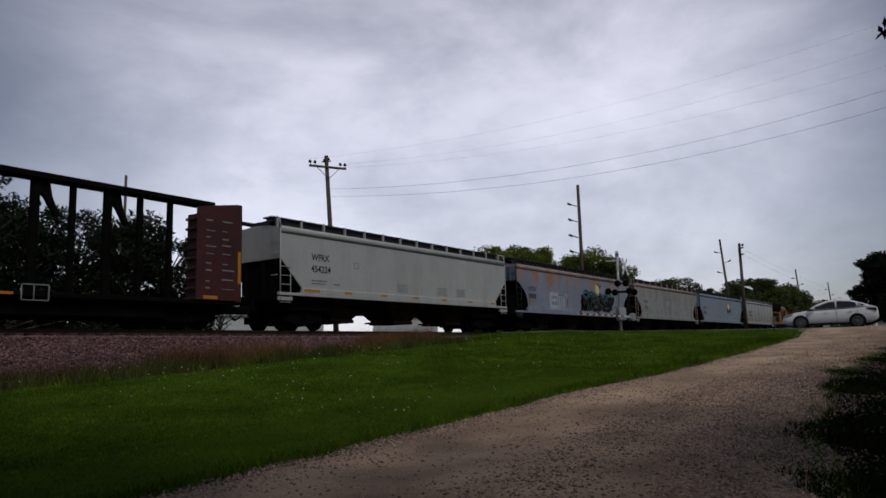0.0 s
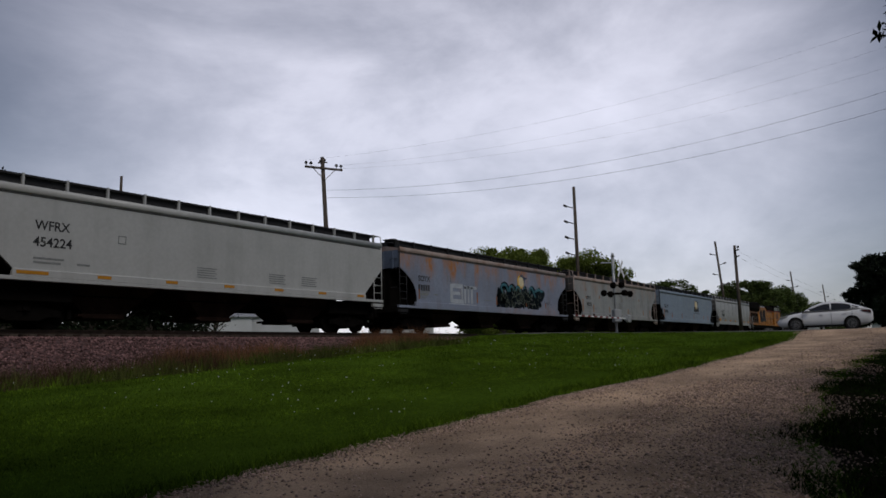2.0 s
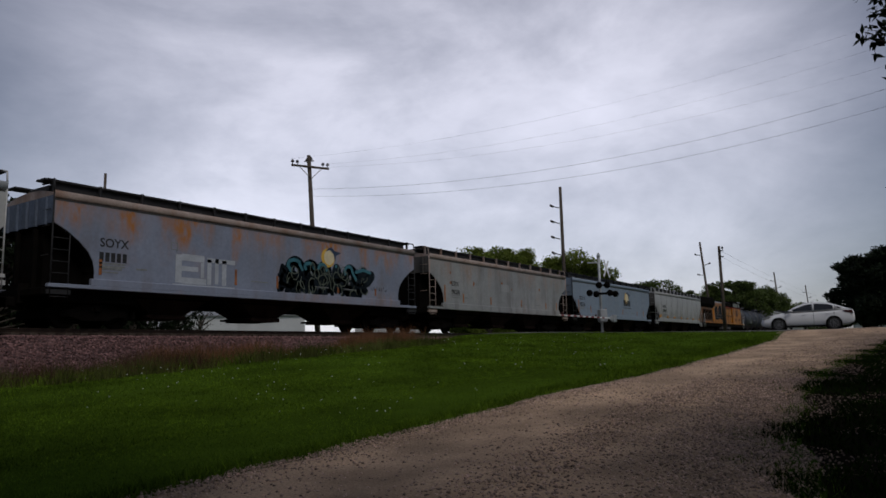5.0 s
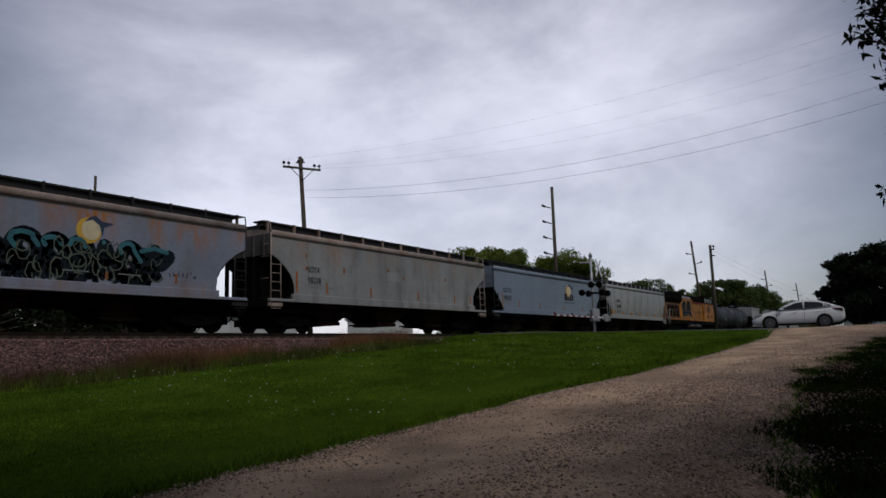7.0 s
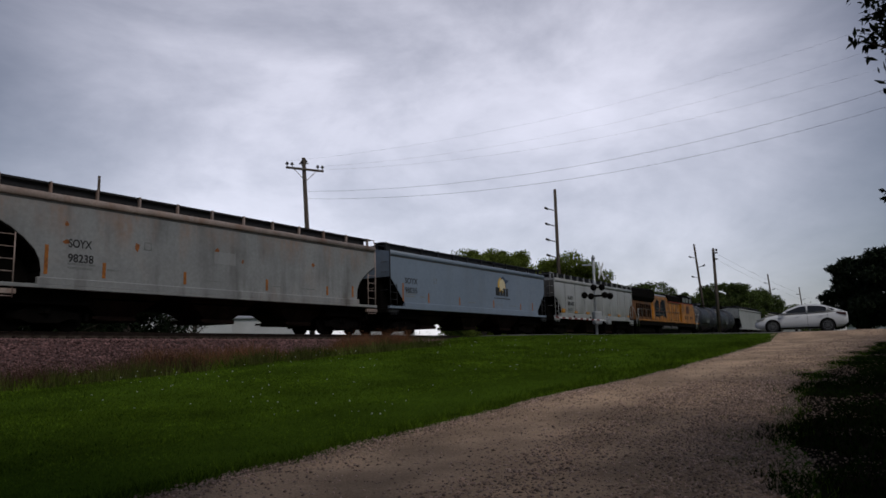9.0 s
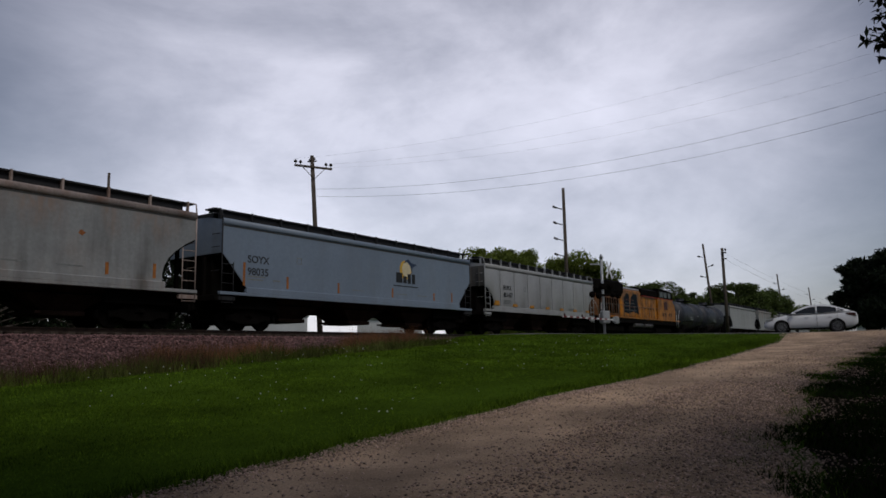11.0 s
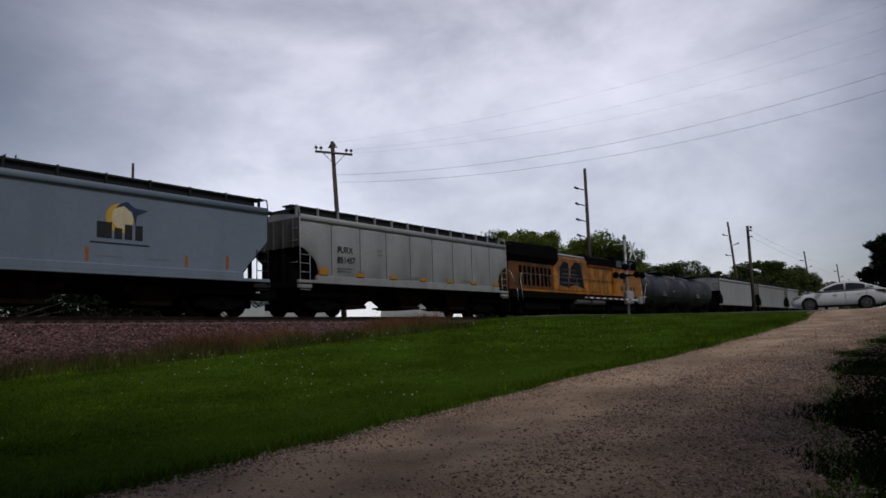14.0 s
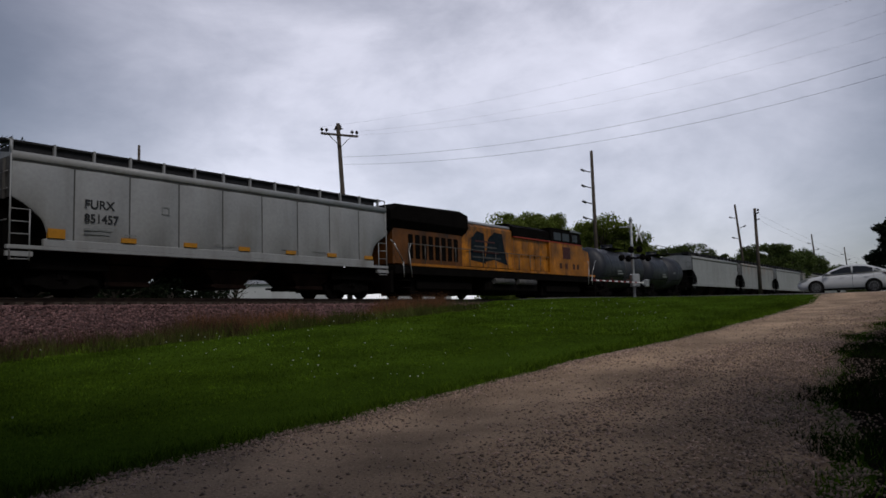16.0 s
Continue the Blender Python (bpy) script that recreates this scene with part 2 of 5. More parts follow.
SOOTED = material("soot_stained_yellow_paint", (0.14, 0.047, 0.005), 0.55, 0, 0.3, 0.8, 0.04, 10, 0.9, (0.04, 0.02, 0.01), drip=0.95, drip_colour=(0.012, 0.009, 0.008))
REFLECT = material("yellow_reflector", (0.50, 0.22, 0.015), 0.4, 0, 0.1, 6, 0, 20)
TANKBLACK = material("tank_black_paint", (0.024, 0.026, 0.036), 0.5, 0, 0.2, 0.8, 0.03, 10, 0.4, (0.10, 0.10, 0.10))
STENCIL = material("black_stencil_paint", (0.02, 0.02, 0.022), 0.6, 0, 0.2, 8, 0, 30)
FAINT = material("faded_stencil_paint", (0.22, 0.23, 0.23), 0.6, 0, 0.2, 8, 0, 30)
WOOD = material("weathered_pole_wood", (0.075, 0.058, 0.046), 0.9, 0, 0.35, 1.5, 0.4, 25)
GALV = material("galvanised_steel", (0.42, 0.43, 0.44), 0.45, 0.6, 0.15, 3, 0.05, 20)
CARWHITE = material("white_car_paint", (0.74, 0.74, 0.75), 0.18, 0, 0.02, 2, 0, 20)
ALLOY = material("dull_alloy", (0.20, 0.20, 0.205), 0.4, 0.5, 0.1, 6, 0, 20)
GLASS = material("dark_car_glass", (0.015, 0.017, 0.02), 0.05, 0, 0.05, 2, 0, 20)
RUBBER = material("tyre_rubber", (0.02, 0.02, 0.02), 0.85, 0, 0.2, 8, 0.2, 40)
LEAF = material("tree_leaves", (0.075, 0.105, 0.026), 0.7, 0, 0.3, 0.3, 0, 4, island=0.5, spec=0.2, leaf=0.3)
LEAF_LIGHT = material("light_tree_leaves", (0.15, 0.19, 0.035), 0.7, 0, 0.3, 0.3, 0, 4, island=0.45, spec=0.2, leaf=0.5)
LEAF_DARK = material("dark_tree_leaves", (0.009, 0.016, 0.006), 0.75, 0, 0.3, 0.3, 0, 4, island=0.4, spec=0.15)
BARK = material("tree_bark", (0.06, 0.048, 0.04), 0.95, 0, 0.35, 3, 0.5, 18)
SIDING = material("white_siding", (0.50, 0.51, 0.52), 0.6, 0, 0.08, 0.6, 0.05, 8)
ROOFING = material("grey_metal_roof", (0.30, 0.31, 0.33), 0.5, 0.2, 0.1, 0.6, 0.05, 8)
WEED = material("dry_weeds", (0.17, 0.082, 0.042), 0.9, 0, 0.3, 0.7, 0, 6, island=0.5, spec=0.1)

# ---- ground ----
TRACK = 23.43
ROAD = 41.5


def smooth(a, b, v):
    k = min(max((v - a) / (b - a), 0.0), 1.0)
    return k * k * (3 - 2 * k)


def rise(x):
    return float(np.interp(x, [-200, -20, 0, 10, 20, 30, 38, 42, 60, 300], [-2.6, -2.6, -2.5, -2.05, -1.5, -1.0, -0.5, -0.42, -0.45, -0.6]))


def road_z(y):
    return float(np.interp(y, [-400, -60, 5, 15, 20.5, 26.5, 40, 80, 400], [-0.6, -0.5, -0.40, -0.2, 0.0, 0.0, -0.3, -0.6, -0.6]))


def ground_z(x, y):
    z = rise(x + 0.25 * max(min(y, 18) - 6.8, 0)) + 0.42 * smooth(6.8, 16.8, y)
    z = min(z, -0.24)
    far = smooth(27, 36, y)
    z = z * (1 - far) + (-1.0) * far
    away = smooth(70, 160, math.hypot(x, y))
    z = z * (1 - away) + (-1.0) * away
    near = 1 - smooth(4.6, 9.5, abs(x - ROAD))
    z = z * (1 - near) + (road_z(y) - 0.05) * near
    return z + 0.035 * noise.noise((x * 0.35, y * 0.35, 0.0)) * (1 - near)


def grid_axis(parts):
    out = []
    for a, b, n in parts:
        out += list(np.linspace(a, b, n, endpoint=False))
    return out + [parts[-1][1]]


gx = grid_axis([(-3000, -200, 8), (-200, -12, 24), (-12, 60, 145), (60, 200, 30), (200, 3000, 12)])
gy = grid_axis([(-3000, -100, 8), (-100, -6, 16), (-6, 40, 93), (40, 200, 22), (200, 3000, 10)])
ground = Shape()
ground.add([(x, y, ground_z(x, y)) for x in gx for y in gy], [(i * len(gy) + j, (i + 1) * len(gy) + j, (i + 1) * len(gy) + j + 1, i * len(gy) + j + 1) for i in range(len(gx) - 1) for j in range(len(gy) - 1)], True)
part_ground = part("ground", ground, GRASS)
tagged(part_ground, "mown green lawn rising gently to the road", "ground", kind="structure")


def edge_left(x):
    return 6.56 - 0.9 * smooth(9, 22, x) + 0.14 * noise.noise((x * 0.6, 3.0, 0)) + 0.08 * noise.noise((x * 2.4, 7.0, 0)) + 0.25 * smooth(32, 37.5, x) ** 2


def edge_right(x):
    return float(np.interp(x, [-20, 0, 7.5, 12, 18, 24, 34, 38], [-0.6, 0.0, 1.15, 1.9, 2.15, 1.7, 0.8, -2.0])) + 0.22 * noise.noise((x * 0.7, 13.0, 0)) + 0.1 * noise.noise((x * 2.8, 17.0, 0))


drive = Shape()
xs = list(np.linspace(-30, 37.6, 271))
cols = 17
for x in xs:
    a, b = edge_right(x), edge_left(x)
    for k in range(cols):
        y = a + (b - a) * k / (cols - 1)
        crown = 0.03 * math.sin(math.pi * k / (cols - 1)) - 0.018 * (math.exp(-((k - 5) / 1.4) ** 2) + math.exp(-((k - 11) / 1.4) ** 2))
        drive.v.append((x, y, ground_z(x, y) + (0.03 + crown if 0 < k < cols - 1 else -0.03)))
drive.skin([(i * cols + k, (i + 1) * cols + k, (i + 1) * cols + k + 1, i * cols + k + 1) for i in range(len(xs) - 1) for k in range(cols - 1)], True)
tagged(part("gravel_drive", drive, GRAVEL), "tan gravel drive with worn wheel tracks", "road", kind="structure")

road = Shape()
ys = list(np.linspace(-120, 160, 141))
for y in ys:
    for x in (ROAD - 4.3, ROAD - 3.9, ROAD, ROAD + 3.9, ROAD + 4.3):
        road.v.append((x, y, road_z(y) + (-0.12 if abs(x - ROAD) > 4 else 0.015 if x != ROAD else 0.06)))
road.skin([(i * 5 + k, i * 5 + k + 1, (i + 1) * 5 + k + 1, (i + 1) * 5 + k) for i in range(len(ys) - 1) for k in range(4)], True)
tagged(part("road", road, ASPHALT), "worn grey road crossing the track", "road", kind="structure")

# ---- track ----
bal = Shape()
bx = list(np.linspace(-60, 320, 381))
prof = [(-5.6, -2.7), (-4.9, -2.05), (-4.0, -1.28), (-3.2, -0.84), (-2.35, -0.34), (-1.2, -0.25), (0, -0.25), (1.2, -0.25), (2.35, -0.34), (4.2, -1.5)]
for x in bx:
    for k, (y, z) in enumerate(prof):
        w = 0.07 * noise.noise((x * 0.8, y * 0.9, 2.0)) if k not in (5, 6, 7) else 0
        bal.v.append((x, TRACK + y + w, z + w))
np_ = len(prof)
bal.skin([(i * np_ + k, (i + 1) * np_ + k, (i + 1) * np_ + k + 1, i * np_ + k + 1) for i in range(len(bx) - 1) for k in range(np_ - 1)], True)
tagged(part("ballast_bank", bal, BALLAST), "pinkish crushed stone ballast bank under the track", "ballast", kind="structure")

track = thing("railway_track", pose(0, TRACK, 0), "rusty steel rails on dark wooden ties", "track", kind="structure")
rail_ring = [(-0.07, -0.17), (0.07, -0.17), (0.07, -0.15), (0.012, -0.13), (0.012, -0.05), (0.037, -0.04), (0.037, -0.004), (0.03, 0.0), (-0.03, 0.0), (-0.037, -0.004), (-0.037, -0.04), (-0.012, -0.05), (-0.012, -0.13), (-0.07, -0.15)]
for s in (-1, 1):
    r = Shape()
    r.loft([[(x, s * 0.755 + a, z) for a, z in rail_ring] for x in (-60, 320)], smooth=False)
    part("rail", r, RAILSTEEL, track)
tie_mesh = Shape().box(-0.115, 0.115, -1.3, 1.3, -0.32, -0.155, 0.012).mesh("tie", TIE)
for k in range(200):
    part("tie", tie_mesh, TIE, track, at=pose(-30 + k * 0.53, random.uniform(-0.03, 0.03), random.uniform(-0.008, 0.0), 0, 0, random.uniform(-1, 1)))

# darker copies of the side paints, with the wagon ends' shade in the colour
END_SHADE_GREY = material("end_shade_grey_paint", (0.085, 0.08, 0.076), 0.7, 0, 0.3, 0.8, 0.05, 12, 0.6, (0.03, 0.028, 0.026))
END_SHADE_BLUE = material("end_shade_blue_paint", (0.11, 0.14, 0.20), 0.6, 0, 0.25, 0.8, 0.05, 12, 0.5, (0.05, 0.045, 0.04))
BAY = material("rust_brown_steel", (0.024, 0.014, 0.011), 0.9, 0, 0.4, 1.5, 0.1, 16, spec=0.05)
DULL = material("dull_worn_steel", (0.12, 0.11, 0.10), 0.6, 0.2, 0.3, 3, 0.05, 20)
# grey of the plate seams and of the shadow line painted under eaves
SEAM_SHADE = material("grimy_seam_and_shade", (0.07, 0.068, 0.066), 0.7, 0, 0.3, 3, 0, 20)

# ---- railway wagons: local x along the wagon, z = 0 at the rail head, the near side at y = -1.6 ----
wheel_ring = [(0.0, 0.10), (0.42, 0.10), (0.457, 0.085), (0.457, 0.0), (0.485, -0.01), (0.485, -0.04), (0.40, -0.045), (0.14, -0.02), (0.12, -0.08), (0.0, -0.08)]


def lathe(shape, ring, y0, flip, n=20):
    rows = [[(r * math.cos(2 * math.pi * k / n), y0 + flip * h, r * math.sin(2 * math.pi * k / n)) for k in range(n)] for r, h in ring]
    return shape.loft(rows, smooth=False, caps=False)


def wheelset_mesh():
    s = Shape()
    for side in (-1, 1):
        lathe(s, wheel_ring, side * 0.73, side)
        s.tube((0, side * 0.8, 0), (0, side * 1.08, 0), 0.085, 10)
    s.tube((0, -0.75, 0), (0, 0.75, 0), 0.08, 10)
    for a in (0, 2.1, 4.2):
        s.tube((0.05 * math.cos(a), -1.09, 0.05 * math.sin(a)), (0.05 * math.cos(a), -1.06, 0.05 * math.sin(a)), 0.018, 6)
    return s.mesh("wheelset", BLACK)


WHEELSET = wheelset_mesh()
s = Shape()
s.prism([(-1.1, 0.36), (-0.72, 0.36), (-0.45, 0.25), (0.45, 0.25), (0.72, 0.36), (1.1, 0.36), (1.1, 0.56), (0.75, 0.6), (0.45, 0.76), (-0.45, 0.76), (-0.75, 0.6), (-1.1, 0.56)], -1.06, -0.94)
SIDEFRAME = s.mesh("side_frame", BLACK)
s = Shape()
s.box(-0.2, 0.2, -1.1, 1.1, 0.5, 0.8, 0.03)
s.box(-0.06, 0.06, -1.2, 1.2, 0.55, 0.65)
s.box(-1.15, 1.15, -0.5, 0.5, 0.22, 0.72, 0.08)
s.box(-1.5, -1.38, -0.95, 0.95, 0.3, 0.6, 0.03)
s.box(1.38, 1.5, -0.95, 0.95, 0.3, 0.6, 0.03)
for dx in (-0.16, 0.0, 0.16):
    for dy in (-1.0, 1.0):
        for k in range(4):
            s.tube((dx, dy, 0.29 + k * 0.06), (dx, dy, 0.325 + k * 0.06), 0.065, 8)
BOLSTER = s.mesh("bolster", BLACK)
turning = []


def truck(parent, x, spin=True):
    t = part("truck", BOLSTER, BLACK, parent, at=pose(x, 0, 0))
    part("side_frame", SIDEFRAME, BLACK, t)
    part("side_frame", SIDEFRAME, BLACK, t, at=pose(0, 0, 0, 0, 0, 180))
    for dx in (-0.89, 0.89):
        w = part("wheelset", WHEELSET, BLACK, t, at=pose(dx, 0, 0.457))
        if spin:
            turning.append((w, dx))


s = Shape()
s.box(0, 0.75, -0.16, 0.16, 0.66, 0.98, 0.03)
s.box(0.75, 0.95, -0.2, 0.12, 0.68, 0.96, 0.04)
s.box(-0.4, 0.0, -0.28, 0.28, 0.6, 1.05, 0.02)
s.pipe([(0.1, -0.35, 0.85), (0.35, -0.34, 0.55), (0.6, -0.3, 0.42), (0.85, -0.22, 0.5)], 0.025)
COUPLER = s.mesh("coupler", BLACK)


def lettering(name, text, size, x, z, parent, material_, y=-1.6, width=None):
    c = bpy.data.curves.new(name, "FONT")
    c.body, c.size, c.extrude, c.offset = text, size, 0.002, 0.007
    tmp = bpy.data.objects.new(name, c)
    scene.collection.objects.link(tmp)
    me = bpy.data.meshes.new_from_object(tmp.evaluated_get(bpy.context.evaluated_depsgraph_get()))
    bpy.data.objects.remove(tmp)
    me.materials.clear()
    me.materials.append(material_)
    ob = part(name, me, material_, parent)
    wide = max(v.co.x for v in me.vertices) - min(v.co.x for v in me.vertices)
    k = (width / wide) if width else 1.0
    ob.matrix_basis = pose(x, y - 0.004, z, 90, 0, 0) @ Matrix.Diagonal((k, 1, 1, 1))
    return ob


def bars(shape, rows, y=-1.604):
    for x, z, w, h in rows:
        shape.box(x, x + w, y - 0.003, y + 0.003, z, z + h)
    return shape


def corner_cut(x_end, sign, top, foot, run, round_):
    """The lower corner of a hopper side, from the end wall down to the side sill."""
    if not round_:
        return [(x_end, top), (x_end - sign * run, foot)]
    return [(x_end - sign * run * a, foot + (top - foot) * b) for a, b in ((0, 1), (0.32, 0.87), (0.62, 0.70), (0.84, 0.53), (0.96, 0.36), (1.0, 0.2), (1.002, 0))]


def hopper_wagon(x_left, x_right, paint, label, words=(), round_=False, sill=1.475, run=1.23, ribs=0, top=2.87, spin=True, detail=True, stripes=True, extra=None, posts=14, eave=None, post=None, ends=None):
    half = (x_right - x_left) / 2
    w = thing("hopper_wagon", pose((x_left + x_right) / 2, TRACK, 0), label, "railway wagon", "wagons of the train")
    foot = sill + 0.16
    ring = [(-half, 4.0)] + corner_cut(-half, -1, top, foot, run, round_) + [p for p in reversed(corner_cut(half, 1, top, foot, run, round_))] + [(half, 4.0)]
    body = Shape().prism(ring, -1.6, 1.6)
    roof = Shape().loft([[(x, -1.6, 3.98), (x, -1.62, 4.05), (x, -1.35, 4.17), (x, -0.8, 4.28), (x, 0, 4.33), (x, 0.8, 4.28), (x, 1.35, 4.17), (x, 1.62, 4.05), (x, 1.6, 3.98)] for x in (-half + 0.01, half - 0.01)])
    for k in range(ribs):
        x = -half + (k + 1) * 2 * half / (ribs + 1)
        lo = foot + 0.02 if half - abs(x) > run else top
        part("panel_seam", Shape().box(x - 0.024, x + 0.024, -1.606, -1.59, lo, 3.93), SEAM_SHADE, w)
        at_ = [-half + q * 2 * half / (ribs + 1) for q in range(ribs + 2)]
    cut_l = sorted(corner_cut(-half, -1, top, foot, run, round_))
    cut_r = sorted(corner_cut(half, 1, top, foot, run, round_))
    edge = cut_l + cut_r
    for xa, xb in zip(at_, at_[1:]) if ribs else ():
        # a plate that bulges between its welded edges
        bulge, n = Shape(), 10
        for q in range(n + 1):
            x = xa + 0.022 + (xb - xa - 0.044) * q / n
            lo = float(np.interp(x, [e[0] for e in edge], [e[1] for e in edge])) + 0.02
            out_ = 0.085 * math.sin(math.pi * q / n) ** 0.8
            for z, k in ((lo, 0.0), (lo + 0.12, 0.8), ((lo + 3.9) / 2, 1.0), (3.76, 0.8), (3.9, 0.0)):
                bulge.v.append((x, -1.603 - out_ * k, z))
        bulge.skin([(q * 5 + k, (q + 1) * 5 + k, (q + 1) * 5 + k + 1, q * 5 + k + 1) for q in range(n) for k in range(4)], True)
        part("side_plate", bulge, paint, w)
    # end sheets coloured darker than the sides for the shade between wagons
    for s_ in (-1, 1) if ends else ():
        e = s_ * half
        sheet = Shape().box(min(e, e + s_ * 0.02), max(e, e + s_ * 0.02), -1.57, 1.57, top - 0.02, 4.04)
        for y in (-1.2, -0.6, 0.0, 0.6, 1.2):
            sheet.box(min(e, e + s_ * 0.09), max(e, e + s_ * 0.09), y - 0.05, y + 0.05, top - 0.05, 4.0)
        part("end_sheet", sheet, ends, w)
    out_y = -1.69 if ribs else -1.6
    part("body", body, paint, w)
    part("roof", roof, eave or paint, w)
    part("eave_rail", Shape().loft([[(x, -1.60 + 0.075 * math.cos(a), 4.065 + 0.125 * math.sin(a)) for a in [2 * math.pi * k / 14 for k in range(14)]] for x in (-half - 0.02, half + 0.02)]).box(-half - 0.02, half + 0.02, 1.6, 1.665, 3.94, 4.09, 0.02), eave or paint, w)
    # dark strip painted in for the shadow below the eave
    part("eave_seam", Shape().box(-half + 0.02, half - 0.02, -1.607, -1.595, 3.88, 3.93), SEAM_SHADE, w)
    side = Shape()
    for s_ in (-1, 1):
        y0, y1 = sorted((s_ * 1.66, s_ * 1.5))
        side.box(-half + run - 0.1, half - run + 0.1, y0, y1, sill, sill + 0.24, 0.02)
        side.box(-half - 0.1, half + 0.1, y0, y1, sill - 0.12 if abs(y0) < 0 else sill - 0.1, sill + 0.02, 0.015)
    part("side_sill", side, paint, w)
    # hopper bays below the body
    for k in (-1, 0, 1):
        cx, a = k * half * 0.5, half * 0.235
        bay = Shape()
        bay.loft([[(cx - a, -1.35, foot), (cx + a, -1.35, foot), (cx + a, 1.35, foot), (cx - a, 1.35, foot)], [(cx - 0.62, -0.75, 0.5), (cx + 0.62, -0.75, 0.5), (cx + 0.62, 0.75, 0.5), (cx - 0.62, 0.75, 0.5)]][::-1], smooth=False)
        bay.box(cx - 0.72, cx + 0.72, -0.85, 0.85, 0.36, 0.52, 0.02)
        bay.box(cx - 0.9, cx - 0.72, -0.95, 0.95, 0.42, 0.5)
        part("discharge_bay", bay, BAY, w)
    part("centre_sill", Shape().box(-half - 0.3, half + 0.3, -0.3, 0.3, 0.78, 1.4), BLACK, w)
    part("running_board", Shape().box(-half - 0.15, half + 0.15, -1.25, -0.7, 4.54, 4.6).box(-half + 0.3, half - 0.3, -0.66, 0.66, 4.2, 4.56, 0.04).box(-half - 0.15, half + 0.15, 0.62, 1.2, 4.55, 4.6), DARKGREY, w)
    # dark strip added to fill the band behind the roof posts
    part("hatch_trough", Shape().box(-half + 0.25, half - 0.25, -1.14, -1.1, 4.2, 4.56), DARKGREY, w)
    for k in range(posts):
        x = -half + 0.12 + (2 * half - 0.24) * k / (posts - 1)
        part("roof_post", Shape().box(x - 0.032, x + 0.032, -1.3, -1.2, 4.12, 4.62).box(x - 0.025, x + 0.025, -1.25, -0.6, 4.5, 4.55), post or paint, w)
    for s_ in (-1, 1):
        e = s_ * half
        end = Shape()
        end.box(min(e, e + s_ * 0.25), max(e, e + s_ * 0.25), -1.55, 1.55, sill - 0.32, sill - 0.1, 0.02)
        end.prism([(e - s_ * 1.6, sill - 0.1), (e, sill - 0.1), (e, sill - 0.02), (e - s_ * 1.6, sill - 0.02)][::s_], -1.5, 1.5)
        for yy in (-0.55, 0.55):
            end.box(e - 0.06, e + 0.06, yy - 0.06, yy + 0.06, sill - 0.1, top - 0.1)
        # left end only: black block added to make the hollow as dark as shade
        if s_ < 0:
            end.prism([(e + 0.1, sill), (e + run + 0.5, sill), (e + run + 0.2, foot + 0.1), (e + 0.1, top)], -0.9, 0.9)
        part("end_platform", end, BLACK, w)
        # black sheet laid along the slope's underside, standing in for its shade
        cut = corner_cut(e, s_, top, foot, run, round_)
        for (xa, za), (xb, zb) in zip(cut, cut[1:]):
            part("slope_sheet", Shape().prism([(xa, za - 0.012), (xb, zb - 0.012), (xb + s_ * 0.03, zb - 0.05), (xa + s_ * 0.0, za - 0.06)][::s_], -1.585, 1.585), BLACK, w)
        lad = Shape()
        xa, xb = e + s_ * 0.02, e - s_ * 0.52
        lad.pipe([(xa, -1.62, sill - 0.42), (xa, -1.62, 4.1), (xa, -1.56, 4.5), (xa, -1.2, 4.6)], 0.026)
        lad.pipe([(xb, -1.62, sill - 0.42), (xb, -1.62, top - 0.35)], 0.02)
        for z in np.arange(sill - 0.38, top - 0.3, 0.36):
            lad.tube((xa, -1.62, z), (xb, -1.62, z), 0.016, 6)
        lad.box(min(xa, xb) - 0.1, max(xa, xb) + 0.1, -1.63, -1.5, sill - 0.3, sill - 0.16)
        for z in (2.2, 3.1, 3.6):
            lad.tube((xa + s_ * 0.04, -1.5, z), (xa + s_ * 0.04, -1.05, z), 0.014, 6)
        part("ladder", lad, post or paint, w)
        # black box added to fill the see-through gaps over the truck
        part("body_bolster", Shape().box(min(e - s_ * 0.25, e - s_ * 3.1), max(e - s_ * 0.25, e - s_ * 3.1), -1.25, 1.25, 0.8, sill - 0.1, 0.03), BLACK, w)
        part("coupler", COUPLER, BLACK, w, at=pose(e + s_ * 0.1, 0, 0, 0, 0, 0 if s_ > 0 else 180))
        truck(w, e - s_ * 1.75, spin)
    brake = Shape()
    brake.tube((-half + 2.6, -0.7, 0.9), (-half + 3.5, -0.7, 0.9), 0.16, 10)
    brake.pipe([(-half + 0.3, -1.1, 1.05), (half - 0.3, -1.1, 1.05)], 0.025)
    part("brake_gear", brake, BLACK, w)
    if stripes:
        n = 7
        for k in range(n):
            x = -half + run + (2 * half - 2 * run - 0.5) * k / (n - 1)
            big = 0.9 if k == 0 else 0.45
            if ribs:
                part("reflector", Shape().box(x, x + 0.5, -1.695, -1.598, sill + 0.27, sill + (0.55 if k == 0 else 0.42)), REFLECT, w)
            else:
                part("reflector", Shape().box(x, x + big, -1.668, -1.655, sill + 0.09, sill + 0.19), REFLECT, w)
    for text, size, x, z, wide, mat_ in words:
        lettering("lettering", text, size, x - (x_left + x_right) / 2, z, w, mat_, y=out_y, width=wide)
    if detail:
        small = Shape()
        x = words[0][2] - (x_left + x_right) / 2 if words else -half + 2
        for k, (dx, dz, ww) in enumerate(((0, -0.92, 0.9), (0, -1.04, 0.8), (1.3, -1.02, 0.4))):
            bars(small, [(x + dx, 2.95 + dz, ww, 0.06)], out_y - 0.004)
